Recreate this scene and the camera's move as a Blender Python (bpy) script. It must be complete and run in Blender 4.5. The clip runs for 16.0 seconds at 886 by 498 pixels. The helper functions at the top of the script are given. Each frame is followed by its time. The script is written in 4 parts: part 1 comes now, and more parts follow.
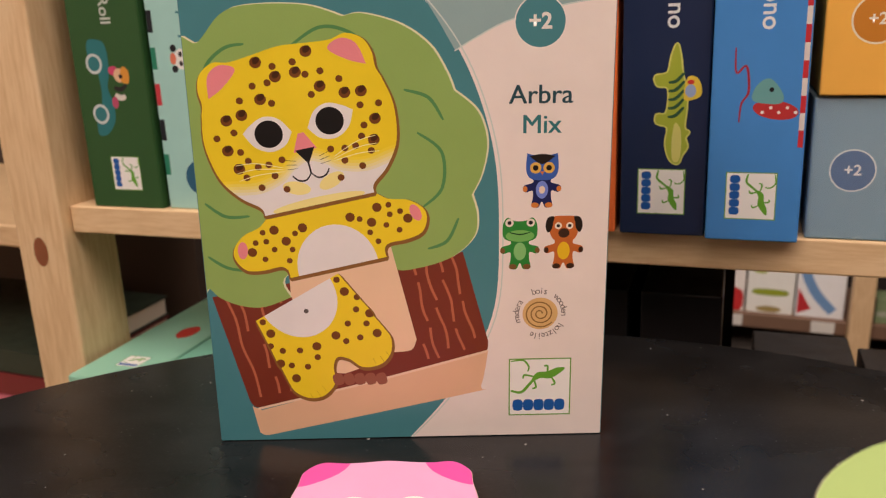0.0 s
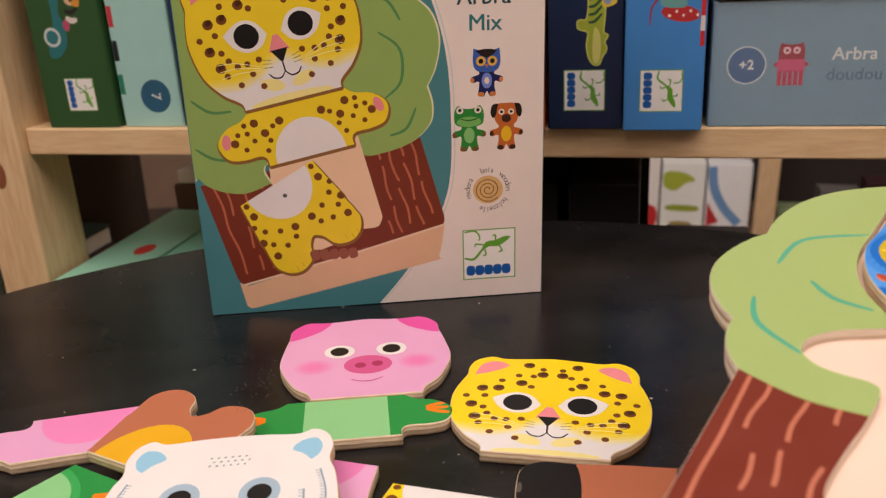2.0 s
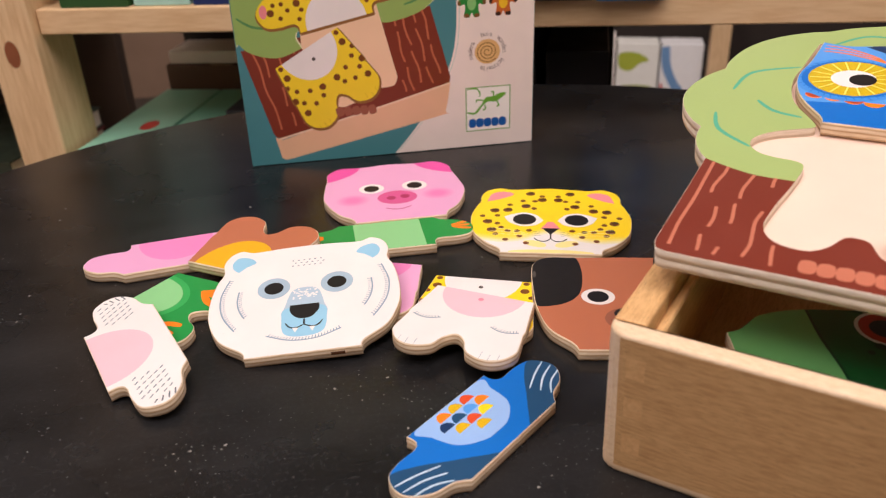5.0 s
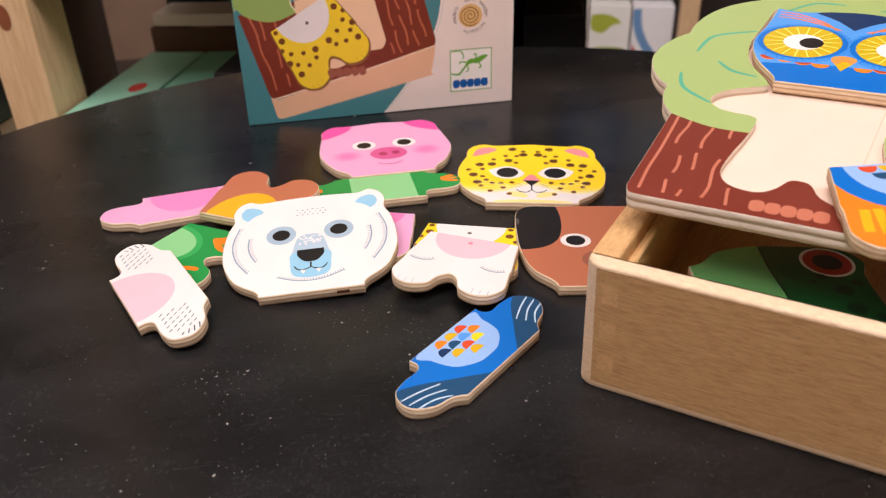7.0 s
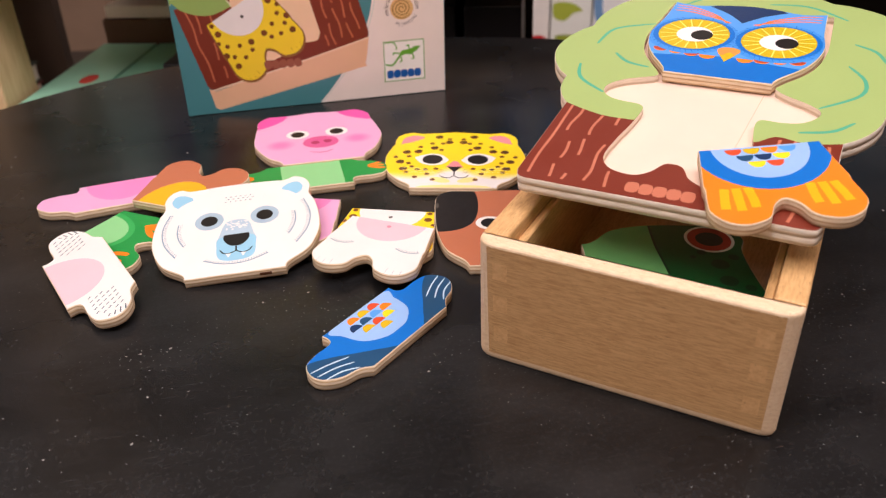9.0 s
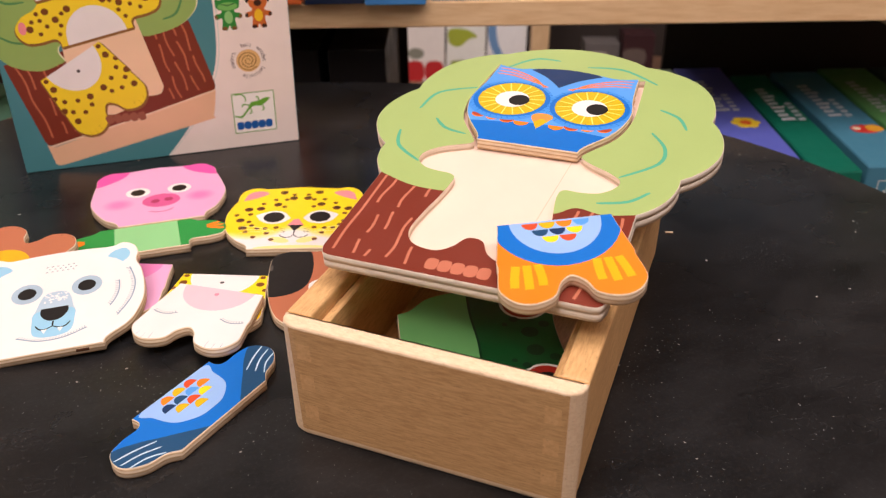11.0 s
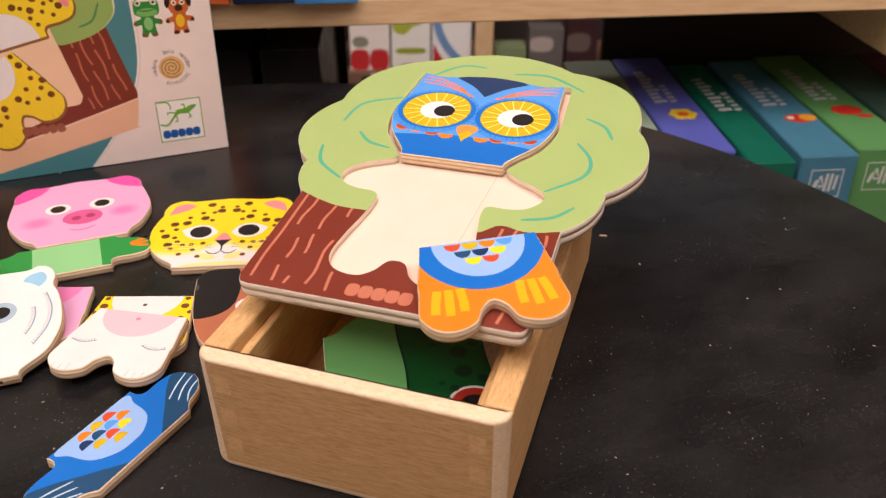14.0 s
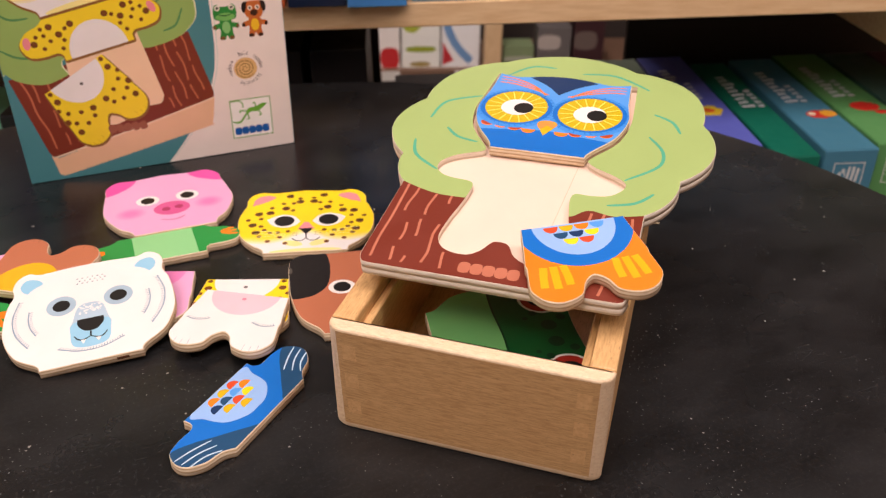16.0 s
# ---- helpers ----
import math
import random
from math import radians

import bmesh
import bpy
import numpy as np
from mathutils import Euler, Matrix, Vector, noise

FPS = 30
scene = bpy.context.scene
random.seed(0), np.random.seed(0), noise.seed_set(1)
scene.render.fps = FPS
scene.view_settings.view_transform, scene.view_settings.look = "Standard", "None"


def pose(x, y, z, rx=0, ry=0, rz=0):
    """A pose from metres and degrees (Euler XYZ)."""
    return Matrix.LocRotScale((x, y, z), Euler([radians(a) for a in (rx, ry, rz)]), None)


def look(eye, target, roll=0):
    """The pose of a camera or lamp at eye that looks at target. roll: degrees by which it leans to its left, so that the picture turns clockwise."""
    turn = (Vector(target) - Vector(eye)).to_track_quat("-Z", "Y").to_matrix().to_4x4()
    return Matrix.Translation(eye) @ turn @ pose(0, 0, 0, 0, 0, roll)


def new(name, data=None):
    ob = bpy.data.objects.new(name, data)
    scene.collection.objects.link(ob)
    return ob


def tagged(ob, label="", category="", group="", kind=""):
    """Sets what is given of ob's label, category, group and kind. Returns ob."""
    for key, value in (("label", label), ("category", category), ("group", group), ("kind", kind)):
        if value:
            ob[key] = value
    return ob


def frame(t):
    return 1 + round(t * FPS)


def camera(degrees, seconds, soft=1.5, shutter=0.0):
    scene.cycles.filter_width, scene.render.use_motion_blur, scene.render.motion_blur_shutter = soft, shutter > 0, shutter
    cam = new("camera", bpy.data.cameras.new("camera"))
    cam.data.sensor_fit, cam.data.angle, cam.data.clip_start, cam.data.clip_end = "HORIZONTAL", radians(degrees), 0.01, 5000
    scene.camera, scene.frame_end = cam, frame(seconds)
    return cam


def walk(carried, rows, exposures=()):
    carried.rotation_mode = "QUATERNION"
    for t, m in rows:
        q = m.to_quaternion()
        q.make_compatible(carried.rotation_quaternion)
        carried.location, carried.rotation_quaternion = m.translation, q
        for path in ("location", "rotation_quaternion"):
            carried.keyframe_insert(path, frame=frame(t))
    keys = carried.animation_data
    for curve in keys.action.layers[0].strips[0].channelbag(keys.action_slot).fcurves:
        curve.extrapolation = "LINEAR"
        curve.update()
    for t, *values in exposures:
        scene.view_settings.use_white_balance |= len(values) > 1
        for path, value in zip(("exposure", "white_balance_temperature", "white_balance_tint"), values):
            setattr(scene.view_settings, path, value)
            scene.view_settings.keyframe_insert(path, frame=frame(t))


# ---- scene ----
cam = camera(55.7, 16.0, soft=1.2)
cam.data.dof.use_dof, cam.data.dof.focus_distance, cam.data.dof.aperture_fstop = True, 0.43, 13.0
PATH = [
    (0, (0.04, 0.045, 0.229), (0.053, 1.964, -0.333), -1.0),
    (0.5, (0.04, 0.0285, 0.225), (0.103, 1.94, -0.356), -1.5),
    (1, (0.0355, 0.012, 0.218), (0.152, 1.904, -0.399), -1.9),
    (1.5, (0.0257, -0.0075, 0.2175), (0.189, 1.866, -0.441), -1.8),
    (2, (0.0132, -0.03, 0.2188), (0.208, 1.825, -0.4809), -1.7),
    (2.5, (-0.0003, -0.052, 0.2218), (0.217, 1.779, -0.5315), -1.5),
    (3, (-0.014, -0.0748, 0.2218), (0.216, 1.735, -0.5763), -1.4),
    (3.5, (-0.0207, -0.086, 0.2214), (0.221, 1.704, -0.6137), -1.4),
    (4, (-0.0314, -0.1012, 0.227), (0.223, 1.674, -0.634), -1.4),
    (4.5, (-0.0355, -0.1117, 0.227), (0.234, 1.642, -0.6715), -1.7),
    (7, (-0.057, -0.161, 0.242), (0.284, 1.528, -0.773), -1.3),
    (7.5, (-0.058, -0.167, 0.241), (0.289, 1.514, -0.786), -1.3),
    (8, (-0.054, -0.176, 0.242), (0.298, 1.498, -0.793), -1.3),
    (8.5, (-0.045, -0.185, 0.245), (0.314, 1.487, -0.793), -1.3),
    (9, (-0.03, -0.192, 0.252), (0.361, 1.471, -0.788), -1.1),
    (9.5, (-0.016, -0.194, 0.259), (0.43, 1.458, -0.778), -0.9),
    (10, (-0.001, -0.196, 0.264), (0.498, 1.446, -0.762), -0.4),
    (10.2, (0.004, -0.196, 0.266), (0.524, 1.446, -0.751), -0.1),
    (12.3, (0.047, -0.182, 0.283), (0.693, 1.417, -0.729), 0.5),
    (12.5, (0.049, -0.181, 0.283), (0.703, 1.412, -0.734), 0.5),
    (13, (0.047, -0.182, 0.284), (0.711, 1.4, -0.744), 0.6),
    (13.5, (0.046, -0.182, 0.284), (0.717, 1.392, -0.751), 0.6),
    (14, (0.042, -0.183, 0.285), (0.717, 1.387, -0.754), 0.7),
    (14.5, (0.033, -0.188, 0.288), (0.714, 1.375, -0.757), 0.7),
    (15, (0.015, -0.194, 0.291), (0.7, 1.37, -0.752), 0.8),
    (15.5, (-0.003, -0.199, 0.298), (0.684, 1.362, -0.746), 0.7),
    (16, (-0.021, -0.201, 0.301), (0.665, 1.361, -0.743), 0.7),
]
walk(cam, [(t, look(eye, target, roll)) for t, eye, target, roll in PATH],
     exposures=[(0, 0.12, 6600, 10), (1.5, -0.17, 6500, 10), (3.0, -0.14, 6250, 10), (4.5, -0.02, 6200, 11), (7.0, 0.10, 6080, 12), (8.5, 0.14, 6120, 12.5), (10.0, 0.18, 6240, 13.5), (12.5, 0.12, 6430, 13.5), (16.0, 0.12, 6430, 14)])

# ---------------------------------------------------------------- world and lamps
world = bpy.data.worlds.new("shop_air")
world.use_nodes = True
world.node_tree.nodes["Background"].inputs[0].default_value = (1.0, 0.9, 0.84, 1)
world.node_tree.nodes["Background"].inputs[1].default_value = 0.03
scene.world = world


def ceiling_lamp(x, y, size, watts, colour=(1.0, 0.86, 0.80)):
    """A lamp panel under the shop's ceiling, shining down."""
    data = bpy.data.lights.new("ceiling_lamp", "AREA")
    data.shape, data.size, data.size_y, data.energy, data.color = "RECTANGLE", size, size, watts, colour
    lamp = new("ceiling_lamp", data)
    lamp.matrix_world = pose(x, y, 1.70)
    return lamp


ceiling_lamp(-0.95, -0.65, 1.0, 27)
ceiling_lamp(1.05, -0.60, 1.0, 18)
ceiling_lamp(0.15, 0.05, 0.8, 14)
# added fill that lifts the far rack; stands for no seen fixture
data = bpy.data.lights.new("rack_fill", "AREA")
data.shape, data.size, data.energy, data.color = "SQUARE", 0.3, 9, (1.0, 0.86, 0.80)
new("rack_fill", data).matrix_world = look((0.85, 1.62, 0.95), (1.05, 2.25, -0.45))
# added fill facing up, no real fixture: brightens ceiling and table sheen
data = bpy.data.lights.new("unseen_fill_up", "AREA")
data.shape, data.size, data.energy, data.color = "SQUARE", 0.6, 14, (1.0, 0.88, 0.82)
new("unseen_fill_up", data).matrix_world = pose(-0.95, 0.85, 1.0, 180)


# ---------------------------------------------------------------- materials
def lin(c):
    """Linear colour from 0 to 255 picture values."""
    return tuple(((v / 255 + 0.055) / 1.055) ** 2.4 if v > 10 else v / 255 / 12.92 for v in c) + (1.0,)


def nodes_of(name):
    m = bpy.data.materials.new(name)
    m.use_nodes = True
    t = m.node_tree
    return m, t, t.nodes["Principled BSDF"]


def add(t, kind, **values):
    n = t.nodes.new(kind)
    for key, v in values.items():
        n.inputs[key].default_value = v
    return n


def coords(t, scale=(1, 1, 1)):
    c = t.nodes.new("ShaderNodeTexCoord")
    m = add(t, "ShaderNodeMapping", Scale=scale)
    t.links.new(c.outputs["Object"], m.inputs["Vector"])
    return m.outputs["Vector"]


def noise_tex(t, vec, scale, detail=4.0, rough=0.55):
    n = add(t, "ShaderNodeTexNoise", Scale=scale, Detail=detail, Roughness=rough)
    t.links.new(vec, n.inputs["Vector"])
    return n.outputs["Fac"]


def ramp(t, fac, stops):
    r = t.nodes.new("ShaderNodeValToRGB")
    el = r.color_ramp.elements
    while len(el) < len(stops):
        el.new(0.5)
    for e, (p, c) in zip(el, stops):
        e.position, e.color = p, c
    t.links.new(fac, r.inputs[0])
    return r.outputs[0]


def blend(t, fac, a, b, mode="MIX"):
    m = t.nodes.new("ShaderNodeMix")
    m.data_type, m.blend_type = "RGBA", mode
    for sock, v in ((m.inputs[0], fac), (m.inputs[6], a), (m.inputs[7], b)):
        if hasattr(v, "is_output"):
            t.links.new(v, sock)
        else:
            sock.default_value = v
    return m.outputs[2]


def bump(t, bsdf, height, strength, distance):
    b = add(t, "ShaderNodeBump", Strength=strength, Distance=distance)
    t.links.new(height, b.inputs["Height"])
    t.links.new(b.outputs[0], bsdf.inputs["Normal"])


def shade(c, f):
    return (c[0] * f, c[1] * f, c[2] * f, 1)


INKS = {}


def ink(rgb, rough=0.42, name="printed_paint"):
    """Satin paint printed on wood or card: a faint mottling, and fine pores."""
    key = (rgb, rough, name)
    if key not in INKS:
        m, t, b = nodes_of(name)
        c = lin(rgb)
        v = coords(t)
        big, fine = noise_tex(t, v, 45), noise_tex(t, v, 900, 2)
        col = blend(t, big, shade(c, 0.94), shade(c, 1.06))
        col = blend(t, ramp(t, fine, [(0.20, (1, 1, 1, 1)), (0.26, (0, 0, 0, 1))]), col, shade(c, 0.86))
        t.links.new(col, b.inputs["Base Color"])
        r = ramp(t, big, [(0.3, (rough - 0.08,) * 3 + (1,)), (0.7, (rough + 0.08,) * 3 + (1,))])
        t.links.new(r, b.inputs["Roughness"])
        b.inputs["Specular IOR Level"].default_value = 0.34
        bump(t, b, fine, 0.12, 0.0004)
        INKS[key] = m
    return INKS[key]


def card(rgb, rough=0.38):
    return ink(rgb, rough, "printed_card")


def wood(name, light, dark, stretch, grain=120.0, rough=0.5, flecks=True):
    """Bare wood with its grain along the axis that stretch squeezes least."""
    m, t, b = nodes_of(name)
    a, d = lin(light), lin(dark)
    v = coords(t, stretch)
    big, fine = noise_tex(t, v, grain * 0.25, 3), noise_tex(t, v, grain, 6, 0.65)
    col = blend(t, big, a, blend(t, 0.5, a, d))
    col = blend(t, ramp(t, fine, [(0.42, (0, 0, 0, 1)), (0.72, (1, 1, 1, 1))]), col, d)
    if flecks:
        fl = noise_tex(t, v, grain * 2.2, 1)
        col = blend(t, ramp(t, fl, [(0.64, (0, 0, 0, 1)), (0.76, (0.55, 0.55, 0.55, 1))]), col, shade(d, 0.55))
        mark = noise_tex(t, v, grain * 0.55, 2)
        col = blend(t, ramp(t, mark, [(0.72, (0, 0, 0, 1)), (0.79, (0.6, 0.6, 0.6, 1))]), col, shade(d, 0.42))
    t.links.new(col, b.inputs["Base Color"])
    b.inputs["Roughness"].default_value = rough
    bump(t, b, fine, 0.25, 0.0006)
    return m


def plywood(name="plywood_edge", step=0.0011, light=lin((238, 220, 192)), mid=lin((224, 200, 166)), dark=lin((196, 164, 124)), stain=lin((160, 128, 92))):
    """The sawn edge of plywood: thin plies, light and brown in turn, along z."""
    m, t, b = nodes_of(name)
    v = coords(t)
    wob = noise_tex(t, v, 60, 2)
    sep = t.nodes.new("ShaderNodeSeparateXYZ")
    t.links.new(v, sep.inputs[0])
    mul = t.nodes.new("ShaderNodeMath")
    mul.operation = "MULTIPLY_ADD"
    mul.inputs[1].default_value = 1 / step
    t.links.new(sep.outputs[2], mul.inputs[0])
    t.links.new(wob, mul.inputs[2])
    fr = t.nodes.new("ShaderNodeMath")
    fr.operation = "PINGPONG"
    fr.inputs[1].default_value = 1.0
    t.links.new(mul.outputs[0], fr.inputs[0])
    col = ramp(t, fr.outputs[0], [(0.30, light), (0.62, mid), (0.86, dark)])
    col = blend(t, ramp(t, noise_tex(t, coords(t, (1, 1, 12)), 110, 4), [(0.45, (0, 0, 0, 1)), (0.75, (0.5, 0.5, 0.5, 1))]), col, stain)
    t.links.new(col, b.inputs["Base Color"])
    b.inputs["Roughness"].default_value = 0.65
    bump(t, b, fr.outputs[0], 0.2, 0.0003)
    return m


PLY = plywood()
PLY_LID = plywood("pale_plywood_edge", 0.0020, lin((240, 230, 214)), lin((230, 216, 196)), lin((204, 184, 158)), lin((176, 152, 122)))
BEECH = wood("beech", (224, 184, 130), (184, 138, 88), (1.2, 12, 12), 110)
# sanded rim and edges, with their highlight put into the paler colour
BEECH_TOP = wood("beech_sanded_highlight", (244, 219, 186), (226, 194, 154), (1, 3, 3), 260)
BEECH_PIN = wood("beech_end_grain", (230, 190, 136), (206, 160, 106), (3, 3, 3), 160)
BEECH_SIDE = wood("beech_side", (230, 188, 130), (196, 148, 94), (9, 1.3, 9), 90)
PINE = wood("pine", (240, 208, 164), (216, 176, 128), (1, 9, 9), 22, 0.5, False)
PINE_UP = wood("pine_upright", (238, 206, 162), (214, 174, 126), (9, 9, 1), 22, 0.5, False)
BIRCH = wood("pale_birch_veneer", (248, 230, 200), (236, 212, 176), (6, 1, 6), 60, 0.55, False)


def table_black():
    """Black-stained lacquer with dust specks, smears, fine scratches and a painted-in grey sheen."""
    m, t, b = nodes_of("black_lacquered_wood")
    v = coords(t)
    streak = noise_tex(t, coords(t, (1.5, 30, 1)), 14, 5)
    smear, dust = noise_tex(t, v, 7, 5), noise_tex(t, v, 640, 1)
    lint, scuff = noise_tex(t, v, 210, 1), noise_tex(t, coords(t, (2, 40, 1)), 30, 3)
    patch = t.nodes.new("ShaderNodeMath")
    patch.operation = "MULTIPLY_ADD"
    patch.inputs[1].default_value, patch.inputs[2].default_value = 0.34, -0.17
    t.links.new(noise_tex(t, v, 16, 2), patch.inputs[0])

    def dusty(grain):
        s = t.nodes.new("ShaderNodeMath")
        s.operation = "ADD"
        t.links.new(grain, s.inputs[0])
        t.links.new(patch.outputs[0], s.inputs[1])
        return s.outputs[0]

    col = blend(t, streak, lin((8, 8, 9)), lin((24, 24, 25)))
    pore = noise_tex(t, v, 420, 4, 0.7)
    col = blend(t, ramp(t, pore, [(0.50, (0, 0, 0, 1)), (0.72, (0.38, 0.38, 0.38, 1))]), col, lin((54, 54, 55)))
    col = blend(t, ramp(t, scuff, [(0.62, (0, 0, 0, 1)), (0.75, (0.5, 0.5, 0.5, 1))]), col, lin((50, 50, 51)))
    # grey smudges, and part of the table's sheen put into the colour
    sheen_smudge = noise_tex(t, coords(t, (1, 1.8, 1)), 9, 6, 0.62)
    col = blend(t, ramp(t, sheen_smudge, [(0.40, (0, 0, 0, 1)), (0.75, (0.4, 0.4, 0.4, 1))]), col, lin((62, 62, 63)))
    col = blend(t, ramp(t, dusty(dust), [(0.735, (0, 0, 0, 1)), (0.80, (1, 1, 1, 1))]), col, lin((120, 122, 120)))
    col = blend(t, ramp(t, dusty(lint), [(0.785, (0, 0, 0, 1)), (0.81, (1, 1, 1, 1))]), col, lin((150, 146, 140)))
    t.links.new(col, b.inputs["Base Color"])
    t.links.new(ramp(t, smear, [(0.3, (0.20, 0.20, 0.20, 1)), (0.7, (0.34, 0.34, 0.34, 1))]), b.inputs["Roughness"])
    b.inputs["Specular IOR Level"].default_value = 0.38
    bump(t, b, pore, 0.10, 0.0006)
    return m


TABLE = table_black()


def plain_wall(name, rgb, rough=0.8, scale=6):
    m, t, b = nodes_of(name)
    v = coords(t)
    c = lin(rgb)
    t.links.new(blend(t, noise_tex(t, v, scale, 6), shade(c, 0.8), shade(c, 1.15)), b.inputs["Base Color"])
    b.inputs["Roughness"].default_value = rough
    bump(t, b, noise_tex(t, v, scale * 30, 3), 0.15, 0.002)
    return m


def film_wrap():
    """Clear shrink film over a box: thin, glossy, crumpled."""
    m, t, b = nodes_of("clear_shrink_film")
    b.inputs["Base Color"].default_value = (1, 1, 1, 1)
    b.inputs["Roughness"].default_value = 0.12
    b.inputs["Alpha"].default_value = 0.10
    v = coords(t, (1, 1, 0.4))
    bump(t, b, noise_tex(t, v, 55, 3), 0.8, 0.004)
    return m


# ---------------------------------------------------------------- shape helpers
MM = 0.001


def mesh_ob(name, bm, material, parent=None, label=""):
    me = bpy.data.meshes.new(name)
    bm.to_mesh(me)
    bm.free()
    for m in material if isinstance(material, (list, tuple)) else [material]:
        me.materials.append(m)
    ob = new(name, me)
    if parent is not None:
        ob.parent = parent
    if label:
        tagged(ob, label)
    return ob


def part(name, bm, material, parent, label=""):
    return mesh_ob(name, bm, material, parent, label)


def thing(name, m, label, category, group="", kind=""):
    ob = new(name)
    ob.empty_display_size = 0.02
    ob.matrix_world = m
    return tagged(ob, label, category, group, kind)


def block(x0, x1, y0, y1, z0, z1, bevel=0.0, segments=2):
    bm = bmesh.new()
    bmesh.ops.create_cube(bm, size=1)
    for v in bm.verts:
        v.co = Vector((x0 + (v.co.x + 0.5) * (x1 - x0), y0 + (v.co.y + 0.5) * (y1 - y0), z0 + (v.co.z + 0.5) * (z1 - z0)))
    if bevel:
        bmesh.ops.bevel(bm, geom=bm.edges[:], offset=bevel, segments=segments, affect="EDGES", profile=0.5)
    return bm


def curve_through(pts, n=7, closed=True):
    """A smooth line through points (x, y); a third value marks a sharp corner."""
    out, k = [], len(pts)
    for i in range(k if closed else k - 1):
        p1, p2 = pts[i], pts[(i + 1) % k]
        p0 = pts[i - 1] if (closed or i > 0) else p1
        p3 = pts[(i + 2) % k] if (closed or i + 2 < k) else p2
        if len(p1) > 2:
            p0 = p1
        if len(p2) > 2:
            p3 = p2
        a, b, c, d = (Vector(p[:2]) for p in (p0, p1, p2, p3))
        for j in range(n):
            s = j / n
            out.append(0.5 * ((2 * b) + (c - a) * s + (2 * a - 5 * b + 4 * c - d) * s * s + (3 * b - a - 3 * c + d) * s ** 3))
    if not closed:
        out.append(Vector(pts[-1][:2]))
    return [(p.x, p.y) for p in out]


def mirrored(half):
    """A closed outline from its right half, listed from the bottom up (or the top down), first and last point near the axis."""
    back = [(-p[0],) + tuple(p[1:]) for p in reversed(half) if p[0] > 0.01]
    return list(half) + back


def ellipse(x, y, rx, ry=None, turn=0.0, n=28, a0=0, a1=360):
    ry = rx if ry is None else ry
    c, s = math.cos(radians(turn)), math.sin(radians(turn))
    full = a1 - a0 >= 360
    out = []
    for i in range(n if full else n + 1):
        a = radians(a0 + (a1 - a0) * i / n)
        px, py = rx * math.cos(a), ry * math.sin(a)
        out.append((x + px * c - py * s, y + px * s + py * c))
    return out


def stroke(pts, width, taper=True, n=6):
    """A brush line of some width through points, thinner at its ends."""
    line = curve_through(pts, n, False) if len(pts) > 2 else [pts[0], pts[1]]
    left, right = [], []
    for i, p in enumerate(line):
        a, b = line[max(i - 1, 0)], line[min(i + 1, len(line) - 1)]
        d = Vector((b[0] - a[0], b[1] - a[1])).normalized()
        s = i / (len(line) - 1)
        w = width / 2 * ((0.45 + 0.55 * math.sin(math.pi * s) ** 0.5) if taper else 1)
        left.append((p[0] - d.y * w, p[1] + d.x * w))
        right.append((p[0] + d.y * w, p[1] - d.x * w))
    return right + left[::-1]


def moved(poly, x=0.0, y=0.0, turn=0.0, sx=1.0, sy=None):
    sy = sx if sy is None else sy
    c, s = math.cos(radians(turn)), math.sin(radians(turn))
    return [(x + p[0] * sx * c - p[1] * sy * s, y + p[0] * sx * s + p[1] * sy * c) for p in poly]


def flip(poly):
    return [(-p[0], p[1]) for p in poly]


def area2(poly):
    return sum(poly[i - 1][0] * poly[i][1] - poly[i][0] * poly[i - 1][1] for i in range(len(poly)))


def ccw(poly):
    return poly if area2(poly) > 0 else poly[::-1]


def inset(poly, by):
    poly, out, k = ccw(poly), [], len(poly)
    for i in range(k):
        a, p, b = Vector(poly[i - 1]), Vector(poly[i]), Vector(poly[(i + 1) % k])
        d = (b - a).normalized()
        out.append((p.x - d.y * by, p.y + d.x * by))
    return out


def paint(parent, outline, base, shapes, z, holes=(), turn=None):
    """Print a flat face: the outline in the base paint, and over it shapes, later ones over earlier.
    base: (name, material, label); shapes: (name, [polygons], material, label). Sizes in mm. Every shape is a part."""
    from mathutils.geometry import delaunay_2d_cdt
    verts, faces, owner = [], [], []

    def take(poly, who):
        poly = ccw(poly)
        faces.append(list(range(len(verts), len(verts) + len(poly))))
        verts.extend(Vector(p) for p in poly)
        owner.append(who)

    take(outline, 0)
    for i, sh in enumerate(shapes):
        for poly in sh[1]:
            take(poly, i + 1)
        if len(sh) > 4:
            take(sh[4], -100 - i)
    for h in holes:
        take(h, -1)
    vs, _, fs, _, _, origin = delaunay_2d_cdt(verts, [], faces, 0, 1e-4)
    groups = {}
    for f, src in zip(fs, origin):
        if 0 not in src:
            continue
        who = [owner[k] for k in src]
        if -1 in who:
            continue
        inside = [k for k in who if k == 0 or (k > 0 and (len(shapes[k - 1]) < 5 or -99 - k in who))]
        groups.setdefault(max(inside), []).append(f)
    made = []
    for k in sorted(groups):
        name, material, label = base if k == 0 else (shapes[k - 1][0], shapes[k - 1][2], shapes[k - 1][3] if len(shapes[k - 1]) > 3 else "")
        bm, at = bmesh.new(), {}
        for f in groups[k]:
            loop = []
            for i in f:
                if i not in at:
                    x, y = vs[i]
                    co = Vector((x * MM, y * MM, z * MM)) if turn is None else turn @ Vector((x * MM, y * MM, z * MM))
                    at[i] = bm.verts.new(co)
                loop.append(at[i])
            if len(set(loop)) > 2:
                try:
                    bm.faces.new(loop)
                except ValueError:
                    pass
        made.append(part(name, bm, material, parent, label))
    return made


